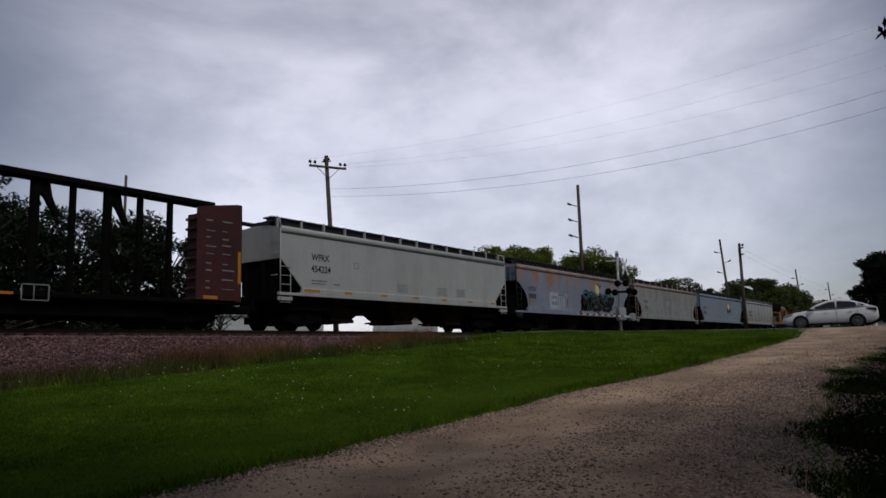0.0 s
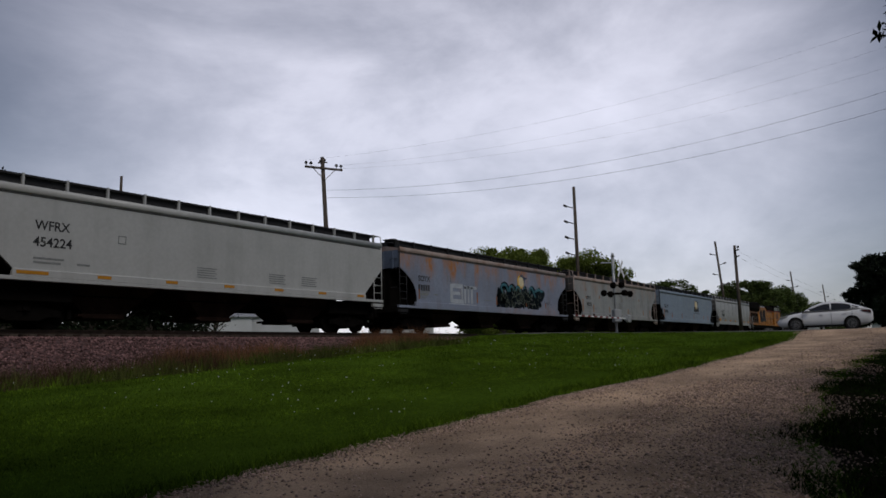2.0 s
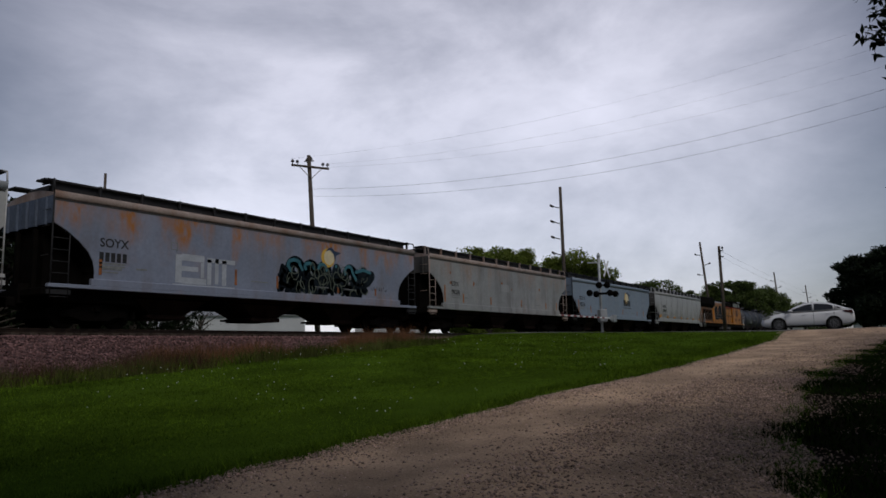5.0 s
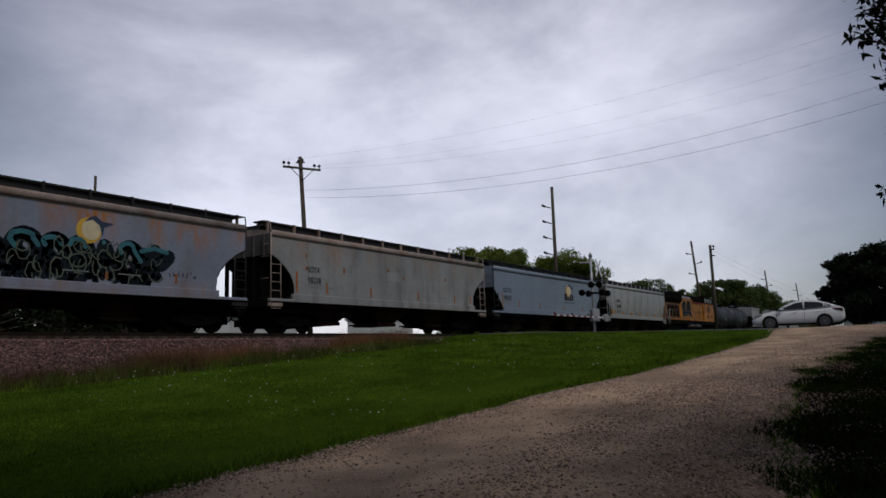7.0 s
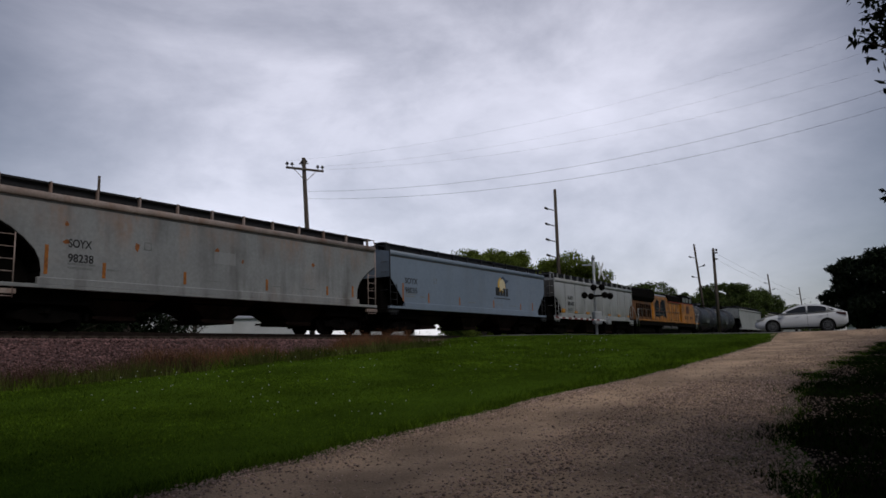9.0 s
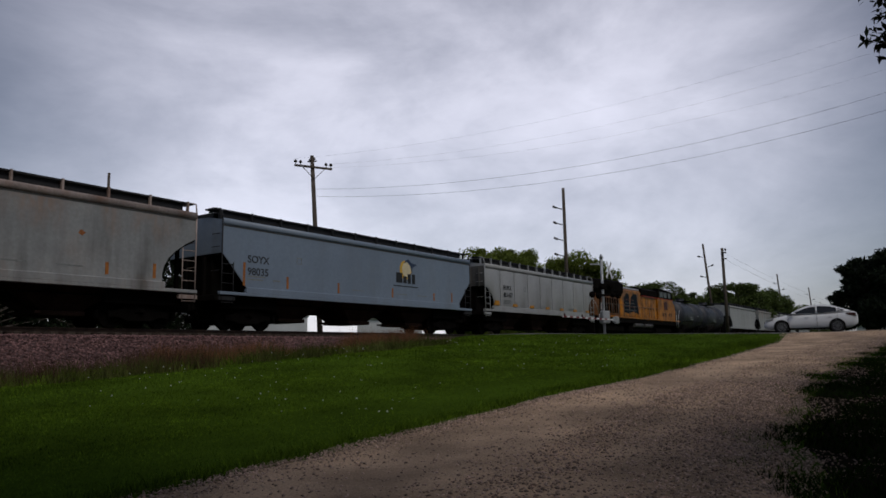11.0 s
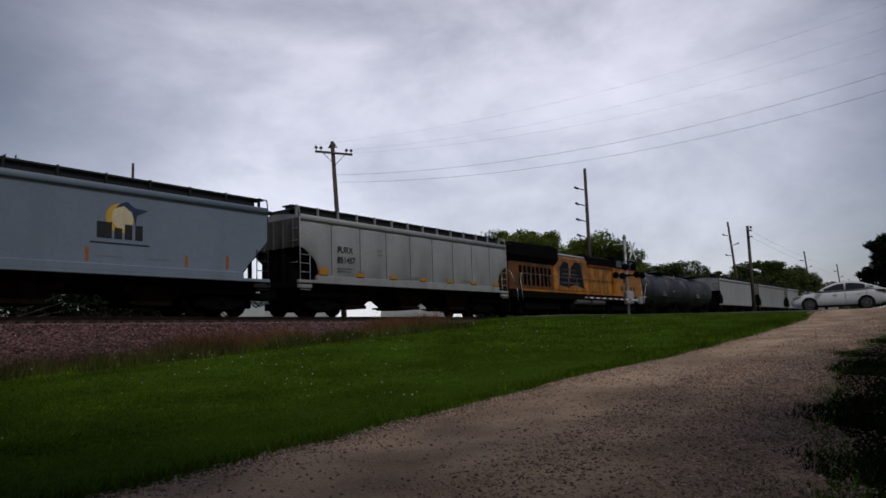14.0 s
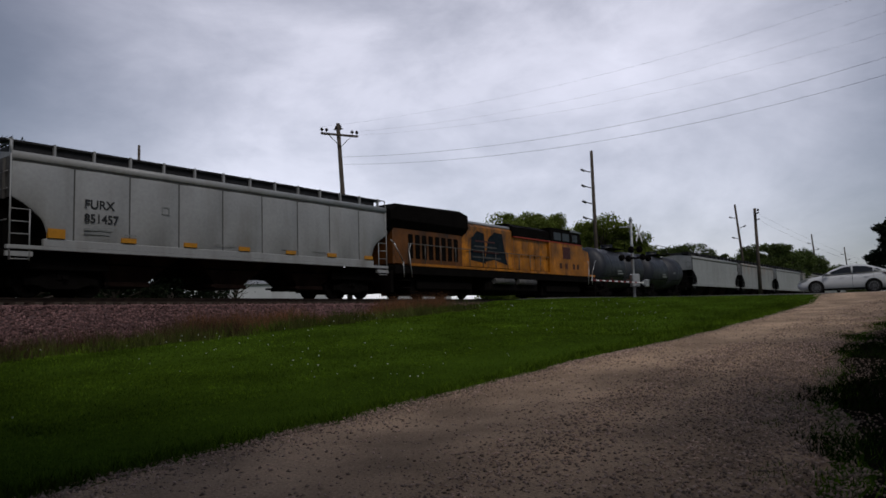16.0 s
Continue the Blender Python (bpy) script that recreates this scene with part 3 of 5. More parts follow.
        bars(small, [(x + 2.6, 2.75, 0.03, 0.24), (x + 2.85, 2.75, 0.03, 0.24), (x + 2.6, 2.75, 0.28, 0.03), (x + 2.6, 2.99, 0.28, 0.03)], out_y - 0.004)
        for cx in (-half * 0.16, half * 0.22, half * 0.42):
            for k in range(5 if stripes and not ribs else 1):
                bars(small, [(cx, 1.86 + k * 0.085, 0.85 - 0.1 * (k % 2), 0.035)], out_y - 0.004)
        tagged(part("stencil", small, FAINT, w), kind="stuff")
    if extra:
        extra(w, half)
    moving.append((w, (x_left + x_right) / 2))
    return w


moving = []

# ---- the train, in order; x at the clip's start ----
def bulkhead_flat(x_left, x_right):
    half = (x_right - x_left) / 2
    w = thing("centre_beam_wagon", pose((x_left + x_right) / 2, TRACK, 0), "empty oxide red centre-beam flat wagon with bulkheads", "railway wagon", "wagons of the train")
    part("deck", Shape().box(-half, half, -1.5, 1.5, 0.9, 1.05, 0.02).box(-half + 3, half - 3, -1.2, 1.2, 0.35, 0.9, 0.05).box(-half, half, -0.3, 0.3, 0.6, 0.95), BLACK, w)
    for s_ in (-1, 1):
        e = s_ * half
        b = Shape()
        b.box(min(e, e - s_ * 0.28), max(e, e - s_ * 0.28), -1.55, 1.55, 1.0, 4.72, 0.03)
        for k in range(9):
            z = 1.25 + k * 0.4
            part("bulkhead_rib", Shape().box(min(e - s_ * 0.28, e - s_ * 0.42), max(e - s_ * 0.28, e - s_ * 0.42), -1.48, 1.5, z, z + 0.1, 0.02), OXIDE, w)
        part("bulkhead", b, OXIDE, w)
        g = Shape()
        g.prism([(e - s_ * 0.3, 1.05), (e - s_ * 2.0, 1.05), (e - s_ * 2.0, 4.40), (e - s_ * 1.6, 4.48), (e - s_ * 0.3, 4.70)], -1.56, -1.5)
        part("side_panel", g, OXIDE, w)
        m = Shape()
        for k in range(9):
            for x0, ww in ((0.42, 0.5), (1.2, 0.42)):
                z = 1.45 + k * 0.31 + random.uniform(-0.06, 0.06)
                xx = e - s_ * (x0 + ww) if s_ > 0 else e + x0
                m.box(xx, xx + ww * random.uniform(0.4, 1.2), -1.567, -1.559, z, z + random.uniform(0.02, 0.06))
        tagged(part("faded_mark", m, FAINT, w), kind="stuff")
        part("reflector", Shape().box(e - s_ * 0.14 - 0.06, e - s_ * 0.14 + 0.06, -1.572, -1.552, 1.7, 2.9), REFLECT, w)
        part("reflector", Shape().box(e - s_ * 1.4 - 0.3, e - s_ * 1.4 + 0.3, -1.572, -1.552, 1.08, 1.2), REFLECT, w)
        part("coupler", COUPLER, BLACK, w, at=pose(e + s_ * 0.1, 0, 0, 0, 0, 0 if s_ > 0 else 180))
        truck(w, e - s_ * 2.2)
    part("top_chord", Shape().box(-half + 0.3, half - 0.3, -0.3, 0.3, 4.76, 4.97, 0.03), BLACK, w)
    for k in range(16):
        x = half - 2.1 - 1.2 * k
        wide = 0.12 if k % 2 == 0 and k else 0.075
        part("upright", Shape().box(x - wide, x + wide, -0.12, 0.12, 1.05, 4.77, 0.02), BLACK, w)
        if k % 2 == 0 and k:
            part("brace", Shape().prism([(x + 0.1, 4.77), (x + 0.1, 4.4), (x + 0.3, 4.2), (x + 0.62, 3.65), (x + 0.78, 3.65), (x + 0.5, 4.25), (x + 0.4, 4.77)], -0.1, 0.1), BLACK, w)
    for x in (-5, 2.6):
        part("reflector", Shape().box(x, x + 0.6, -1.512, -1.495, 0.94, 1.02), REFLECT, w)
    fr = Shape()
    for a in ((3.4, 4.2, 0.78, 0.81), (3.4, 4.2, 1.24, 1.27), (3.4, 3.43, 0.78, 1.27), (4.17, 4.2, 0.78, 1.27), (3.75, 3.77, 0.78, 1.27)):
        fr.box(a[0], a[1], -1.54, -1.5, a[2], a[3])
    part("sign_frame", fr, GALV, w)
    moving.append((w, (x_left + x_right) / 2))


TEAL = material("teal_spray_paint", (0.035, 0.15, 0.19), 0.5, 0, 0.25, 3, 0, 20)
DEEP = material("dark_spray_paint", (0.012, 0.018, 0.024), 0.8, 0, 0.3, 3, 0, 20, spec=0.1)
CREAM = material("cream_paint", (0.72, 0.62, 0.40), 0.5, 0, 0.1, 3, 0, 20)
GOLD = material("golden_paint", (0.70, 0.42, 0.05), 0.5, 0, 0.1, 3, 0, 20)
NAVY = material("navy_paint", (0.03, 0.05, 0.10), 0.5, 0, 0.1, 3, 0, 20)
WHITEOUT = material("patch_of_pale_paint", (0.42, 0.45, 0.50), 0.6, 0, 0.15, 2, 0, 15)
OLD_REFLECT = material("faded_orange_reflector", (0.36, 0.125, 0.02), 0.6, 0, 0.35, 5, 0, 20)
RUST = material("orange_rust", (0.28, 0.10, 0.03), 0.9, 0, 0.4, 3, 0.1, 15)


def emblem(w, cx, cz, k=1.0, lettered=True):
    """A round golden emblem with a dark wing, plain shapes only."""
    r = 0.42 * k
    disc = Shape().add([(cx + r * math.cos(a), -1.606, cz + r * math.sin(a)) for a in [2 * math.pi * i / 28 for i in range(28)]], [tuple(range(28))])
    part("emblem_disc", disc, GOLD, w)
    part("emblem_light", Shape().add([(cx + 0.07 * k + 0.32 * k * math.cos(a), -1.609, cz + 0.03 * k + 0.34 * k * math.sin(a)) for a in [2 * math.pi * i / 24 for i in range(24)]], [tuple(range(24))]), CREAM, w)
    wing = Shape().add([(cx + a * k, -1.612, cz + b * k) for a, b in ((-0.16, 0.26), (0.0, 0.42), (0.2, 0.50), (0.42, 0.34), (0.85, 0.3), (0.5, 0.14), (0.46, -0.16), (0.34, 0.2), (0.1, 0.36))], [(0, 1, 8), (1, 2, 7, 8), (2, 3, 7), (3, 4, 5), (3, 5, 6, 7)])
    part("emblem_wing", wing, NAVY, w)
    if lettered:
        s_ = Shape()
        for i, (dx, h) in enumerate(((-0.66, 0.44), (-0.16, 0.3), (0.14, 0.42), (0.46, 0.42))):
            s_.box(cx + dx * k, cx + (dx + (0.42 if i == 0 else 0.22)) * k, -1.618, -1.604, cz - 0.58 * k, cz + (-0.58 + h) * k)
        part("emblem_bar", s_, STENCIL, w)
        part("emblem_line", Shape().box(cx - 0.85 * k, cx + 0.9 * k, -1.61, -1.604, cz - 0.74 * k, cz - 0.7 * k), STENCIL, w)


def stroke(shape, pts, width, y):
    """A thick painted line with round joins."""
    for (x0, z0), (x1, z1) in zip(pts, pts[1:]):
        d = Vector((x1 - x0, z1 - z0))
        e = d.normalized() * width / 2
        n = Vector((-e.y, e.x))
        shape.add([(x0 + n.x, y, z0 + n.y), (x0 - n.x, y, z0 - n.y), (x1 - n.x, y, z1 - n.y), (x1 + n.x, y, z1 + n.y)], [(0, 1, 2, 3)])
    for x, z in pts:
        shape.add([(x + width / 2 * math.cos(a), y - 0.0004, z + width / 2 * math.sin(a)) for a in [math.pi * k / 4 for k in range(8)]], [tuple(range(8))])


def arc(cx, cz, rx, rz, a0, a1, n=9):
    return [(cx + rx * math.cos(radians(a0 + (a1 - a0) * k / n)), cz + rz * math.sin(radians(a0 + (a1 - a0) * k / n))) for k in range(n + 1)]


def scribble(x, z):
    s_, rnd = Shape(), random.Random(3)
    for k in range(7):
        stroke(s_, [(x + k * 0.17 + rnd.uniform(-0.06, 0.06), z + rnd.uniform(-0.1, 0.12)) for q in range(3)], 0.028, -1.606)
    return s_


def graffiti(w, half):
    for x0, x1, z0, z1 in ((4.3, 4.55, 1.62, 2.62), (4.55, 5.5, 2.42, 2.66), (4.55, 5.25, 2.05, 2.22), (4.55, 5.6, 1.60, 1.82), (5.36, 5.5, 1.85, 2.4), (5.64, 5.82, 1.62, 2.55), (5.98, 6.14, 1.66, 2.6), (6.3, 6.5, 1.62, 2.56), (5.64, 6.9, 2.44, 2.6), (4.2, 6.9, 1.46, 1.58)):
        part("pale_patch", Shape().box(-half + x0, -half + x1, -1.606, -1.598, z0, z1), WHITEOUT, w)
    for k in range(5):
        part("stencil_bar", Shape().box(-half + 1.5 + k * 0.2, -half + 1.64 + k * 0.2, -1.606, -1.598, 2.12, 2.42), STENCIL, w)
    for k in range(3):
        part("stencil_bar", Shape().box(-half + 1.5, -half + 2.4 - 0.12 * k, -1.606, -1.598, 1.96 - k * 0.1, 2.0 - k * 0.1), FAINT, w)
    o = -half + 9.45
    # six swollen letters in teal over a dark tangle, plain strokes only
    letters = [arc(0.6, 2.45, 0.38, 0.42, 200, -60), [(1.3, 2.1)] + arc(1.5, 2.45, 0.3, 0.35, 180, 20), arc(2.3, 2.4, 0.3, 0.4, 30, 330), [(2.9, 2.0), (3.1, 2.75), (3.4, 2.1), (3.7, 2.0)], arc(4.0, 2.4, 0.32, 0.4, 200, -40), [(4.5, 2.6), (4.75, 2.3), (4.95, 2.75), (5.2, 2.3), (5.5, 2.6)]]
    dark, teal, line = Shape(), Shape(), Shape()
    for pts in letters:
        stroke(dark, [(o + x, z) for x, z in pts], 0.5, -1.605)
        stroke(teal, [(o + x + 0.1 * math.sin(9 * z), z + 0.1 + 0.06 * math.sin(7 * x)) for x, z in pts if z > 2.3], 0.15, -1.609)
    rnd = random.Random(5)
    for k in range(80):
        x, z = o + rnd.uniform(-0.3, 5.0), rnd.uniform(1.55, 2.3)
        stroke(dark, [(x, z), (x + rnd.uniform(-0.2, 0.3), z + rnd.uniform(0.1, 0.4)), (x + rnd.uniform(0.1, 0.5), z + rnd.uniform(-0.2, 0.3))], rnd.uniform(0.14, 0.28), -1.606)
    for k in range(44):
        x, z = o + rnd.uniform(0, 5.2), rnd.uniform(1.65, 2.7)
        stroke(line, arc(x, z, rnd.uniform(0.1, 0.3), rnd.uniform(0.15, 0.35), rnd.uniform(0, 360), rnd.uniform(100, 500), 6), rnd.uniform(0.025, 0.05), -1.612)
    tagged(part("spray_shadow", dark, DEEP, w), kind="stuff")
    tagged(part("spray_lettering", teal, TEAL, w), kind="stuff")
    tagged(part("spray_outline", line, OLIVE, w), kind="stuff")
    emblem(w, -half + 12.0, 3.2, 1.0, False)
    for x0, h in ((1.5, 0.5), (6.9, 0.6), (9.0, 0.5), (12.6, 0.25), (15.2, 0.35)):
        part("reflector", Shape().box(-half + x0, -half + x0 + 0.1, -1.607, -1.6, 1.68, 1.68 + h), RUST, w)
    part("tag_line", scribble(-half + 15.0, 2.0), DEEP, w)


OLIVE = material("olive_spray_paint", (0.10, 0.12, 0.09), 0.5, 0, 0.25, 3, 0, 20)
RUSTY_EAVE = material("rusted_eave_paint", (0.34, 0.27, 0.24), 0.7, 0, 0.3, 1.2, 0.05, 12, 0.8, (0.22, 0.10, 0.05))


def rust_spots(w, half, seed, count, z0, z1):
    rnd = random.Random(seed)
    s_ = Shape()
    for k in range(count):
        cx, cz = rnd.uniform(-half + 0.4, half - 0.4), rnd.uniform(z0, z1)
        a, b = rnd.uniform(0.04, 0.13), rnd.uniform(0.06, 0.17)
        pts = [(cx + a * math.cos(t) * rnd.uniform(0.6, 1.2), -1.6035, cz + b * math.sin(t) * rnd.uniform(0.6, 1.2)) for t in [2 * math.pi * i / 9 for i in range(9)]]
        s_.add(pts, [tuple(range(9))])
    tagged(part("rust_spot", s_, RUST, w), kind="stuff")


def upright_stripes(w, half, first=1.45):
    for k, dz in ((first, 0.9), (3.3, 0.5), (6.35, 0.45), (10.2, 0.45), (13.7, 0.4), (15.4, 0.5)):
        part("reflector", Shape().box(-half + k - 0.06, -half + k + 0.05, -1.607, -1.6, 1.68, 1.68 + dz), OLD_REFLECT, w)


def old_grey(w, half):
    upright_stripes(w, half)
    s_ = Shape().box(-half + 7.6, -half + 8.6, -1.606, -1.598, 2.55, 3.0)
    part("pale_patch", s_, GREY_RIB, w)
    rust_spots(w, half, 11, 6, 2.7, 3.3)


def mark_blue(w, half):
    upright_stripes(w, half, 1.05)
    emblem(w, -half + 11.25, 3.12, 1.15)


bulkhead_flat(-5.0, 17.45)
hopper_wagon(19.3, 36.7, WHITE_GREY, "pale grey covered hopper wagon with yellow reflectors along its sill", [("WFRX", 0.40, 21.0, 2.92, 1.05, STENCIL), ("454224", 0.40, 20.97, 2.42, 1.15, STENCIL)])
hopper_wagon(38.1, 56.45, BLUE_OLD, "rust-streaked blue covered hopper wagon with teal graffiti", [("SOYX", 0.4, 39.6, 2.6, 1.0, STENCIL)], True, 1.3, 1.35, top=3.2, ends=END_SHADE_BLUE, extra=graffiti, stripes=False, posts=13, eave=RUSTY_EAVE, post=DARKGREY)
hopper_wagon(57.8, 74.8, GREY, "weathered grey covered hopper wagon with rust spots", [("SOYX", 0.36, 59.9, 2.58, 0.75, STENCIL), ("98238", 0.36, 59.9, 2.12, 0.82, STENCIL)], True, 1.35, 1.3, top=3.2, ends=END_SHADE_GREY, extra=old_grey, stripes=False, posts=12, eave=RUSTY_EAVE, post=RUSTY_EAVE)
hopper_wagon(76.0, 93.25, BLUE, "clean sky-blue covered hopper wagon with a round golden emblem", [("SOYX", 0.4, 77.2, 2.6, 1.1, STENCIL), ("98035", 0.4, 77.2, 2.12, 1.05, STENCIL)], False, 1.38, 1.25, extra=mark_blue, stripes=False, posts=12, post=DARKGREY)
hopper_wagon(94.95, 111.0, GREY_RIB, "dull grey ribbed covered hopper wagon with yellow reflectors", [("FURX", 0.38, 97.0, 2.72, 0.95, STENCIL), ("851457", 0.38, 97.0, 2.28, 1.1, STENCIL)], True, 1.45, 1.0, ribs=8, posts=14, ends=END_SHADE_GREY)


def locomotive(x_left, x_right):
    half = (x_right - x_left) / 2
    w = thing("diesel_locomotive", pose((x_left + x_right) / 2, TRACK, 0), "grimy yellow diesel locomotive with sooty dark roof", "locomotive", "wagons of the train")
    h = half
    part("frame", Shape().box(-h + 0.5, h - 0.4, -1.5, 1.5, 1.15, 1.58, 0.03), BLACK, w)
    part("sill_stripe", Shape().box(-h + 1.6, h - 0.6, -1.53, -1.49, 1.58, 1.7), YELLOW, w)
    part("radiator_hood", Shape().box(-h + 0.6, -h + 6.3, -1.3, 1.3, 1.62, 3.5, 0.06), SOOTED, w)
    # the overhanging radiator roof, its flanks sloping in underneath
    part("radiator_roof", Shape().loft([[(x, -1.25, 3.3), (x, -1.56, 3.75), (x, -1.56, z - 0.12), (x, -1.35, z), (x, 1.35, z), (x, 1.56, z - 0.12), (x, 1.56, 3.75), (x, 1.25, 3.3)] for x, z in ((-h + 0.15, 4.25), (-h + 0.7, 4.55), (-h + 6.0, 4.68), (-h + 6.5, 4.55))], smooth=False), BLACK, w)
    part("engine_hood", Shape().box(-h + 6.3, -h + 11.4, -1.38, 1.38, 1.62, 4.1, 0.14), YELLOW, w)
    part("hood_roof", Shape().box(-h + 6.3, -h + 11.4, -1.25, 1.25, 4.06, 4.3, 0.1), ROOFING, w)
    part("exhaust", Shape().tube((-h + 8.2, 0, 4.25), (-h + 8.2, 0, 4.62), 0.25, 10), BLACK, w)
    part("horn", Shape().tube((-h + 7.2, -0.3, 4.5), (-h + 7.9, -0.3, 4.5), 0.06, 8, 0.12).tube((-h + 7.4, -0.3, 4.25), (-h + 7.4, -0.3, 4.5), 0.04, 6), BLACK, w)
    part("machinery_hood", Shape().box(-h + 11.4, h - 7.2, -1.36, 1.36, 1.62, 3.72, 0.05), YELLOW, w)
    part("sooty_roof", Shape().loft([[(x, -1.4, 3.7), (x, -1.4, 4.3), (x, -0.9, 4.55), (x, 0.9, 4.55), (x, 1.4, 4.3), (x, 1.4, 3.7)] for x in (-h + 11.4, h - 2.9)], smooth=False), BLACK, w)
    part("cab", Shape().prism([(h - 7.2, 1.62), (h - 2.3, 1.62), (h - 2.3, 3.2), (h - 2.6, 3.75), (h - 7.2, 3.75)], -1.5, 1.5), YELLOW, w)
    part("cab_roof", Shape().prism([(h - 7.0, 3.72), (h - 2.5, 3.72), (h - 2.75, 4.4), (h - 3.2, 4.62), (h - 7.0, 4.62)], -1.52, 1.52), BLACK, w)
    part("sun_visor", Shape().box(h - 4.2, h - 2.7, -1.58, -1.0, 4.5, 4.58, 0.02), GALV, w)
    for x0, x1 in ((h - 6.6, h - 5.6), (h - 5.4, h - 4.4), (h - 4.0, h - 3.2)):
        part("cab_window", Shape().box(x0, x1, -1.535, -1.48, 3.82, 4.36, 0.02), GLASS, w)
    part("nose", Shape().prism([(h - 2.3, 1.62), (h - 0.75, 1.62), (h - 0.65, 2.7), (h - 0.85, 3.35), (h - 2.3, 3.6)], -1.15, 1.15), YELLOW, w)
    for k in range(8):
        x = -h + 1.7 + k * 0.54
        part("louvre", Shape().box(x, x + 0.36, -1.33, -1.28, 1.95, 3.15, 0.02), BLACK, w)
    for k in range(5):
        x = -h + 11.7 + k * 0.78
        part("hood_door", Shape().box(x, x + 0.7, -1.385, -1.35, 1.75, 3.5, 0.015), YELLOW, w)
        part("door_latch", Shape().box(x + 0.6, x + 0.66, -1.4, -1.38, 2.5, 2.7), BLACK, w)
    part("red_line", Shape().box(-h + 11.4, h - 2.5, -1.526, -1.36, 3.66, 3.72), RED_LINE, w)
    for nm, ring in (("emblem_shield", ((6.9, 2.1), (8.4, 1.95), (8.3, 3.65), (7.6, 3.75), (7.0, 3.3))), ("emblem_wing", ((8.3, 2.05), (9.3, 2.2), (10.7, 1.95), (10.4, 2.9), (10.2, 3.75), (9.4, 3.8), (8.7, 3.4)))):
        part(nm, Shape().add([(-h + x, -1.386, z) for x, z in ring], [tuple(range(len(ring)))]), DEEP, w)
    for k in range(4):
        part("emblem_stripe", Shape().box(-h + 7.1 + 0.1 * k, -h + 10.0 - 0.2 * k, -1.391, -1.384, 2.25 + 0.3 * k, 2.33 + 0.3 * k), OXIDE if k % 2 else SEAM_SHADE, w)
    part("cab_door", Shape().box(h - 7.0, h - 6.3, -1.52, -1.49, 1.75, 3.5, 0.02), YELLOW, w)
    part("cab_panel", Shape().box(h - 5.4, h - 4.3, -1.512, -1.49, 2.65, 3.45, 0.01), OXIDE, w)
    for x in (h - 5.9, h - 5.1, h - 4.0, h - 3.4):
        part("marking_bar", Shape().box(x, x + 0.32, -1.512, -1.498, 2.0, 2.35), OXIDE, w)
    rails = Shape()
    for x in np.arange(-h + 1.5, h - 7.2, 1.3):
        rails.tube((x, -1.48, 1.62), (x, -1.48, 2.65), 0.022, 6)
    rails.tube((-h + 1.5, -1.48, 2.65), (h - 7.3, -1.48, 2.65), 0.022, 6)
    part("handrail", rails, DULL, w)
    for e, s_ in ((-h + 0.25, 1), (h - 0.4, -1)):
        step = Shape()
        step.pipe([(e - s_ * 0.1, -1.5, 2.75), (e + s_ * 0.15, -1.52, 2.6), (e + s_ * 0.75, -1.55, 1.75), (e + s_ * 0.8, -1.55, 1.0)], 0.028)
        step.pipe([(e + s_ * 1.35, -1.55, 2.65), (e + s_ * 1.2, -1.55, 2.3), (e + s_ * 1.4, -1.55, 1.0)], 0.028)
        part("grab_iron", step, GALV, w, "pale grab iron")
        for z in (0.5, 0.85, 1.2):
            part("step", Shape().box(min(e + s_ * 0.7, e + s_ * 1.4), max(e + s_ * 0.7, e + s_ * 1.4), -1.55, -1.2, z, z + 0.04), BLACK, w)
    part("fuel_tank", Shape().box(-2.9, 2.9, -1.35, 1.35, 0.3, 1.1, 0.2), BLACK, w)
    for x in (-2.4, 0.2):
        part("air_reservoir", Shape().tube((x, -1.44, 1.0), (x + 2.1, -1.44, 1.0), 0.17, 12), SEAM_SHADE, w)
    for s_ in (-1, 1):
        t = part("truck", Shape().box(-2.4, 2.4, -1.2, -1.05, 0.45, 0.85, 0.05).box(-2.4, 2.4, 1.05, 1.2, 0.45, 0.85, 0.05).box(-2.7, 2.7, -1.0, 1.0, 0.2, 1.15, 0.05), BLACK, w, at=pose(s_ * 6.6, 0, 0))
        for dx in (-2.0, 0, 2.0):
            x = part("wheelset", WHEELSET, BLACK, t, at=pose(dx, 0, 0.457))
            turning.append((x, dx))
        part("pilot", Shape().box(s_ * (h - 0.35) - 0.1, s_ * (h - 0.35) + 0.1, -1.4, 1.4, 0.25, 1.3, 0.03), BLACK, w)
        part("coupler", COUPLER, BLACK, w, at=pose(s_ * (h - 0.2), 0, 0, 0, 0, 0 if s_ > 0 else 180))
    moving.append((w, (x_left + x_right) / 2))


RED_LINE = material("thin_red_line_paint", (0.35, 0.04, 0.02), 0.5, 0, 0.2, 2, 0, 20)


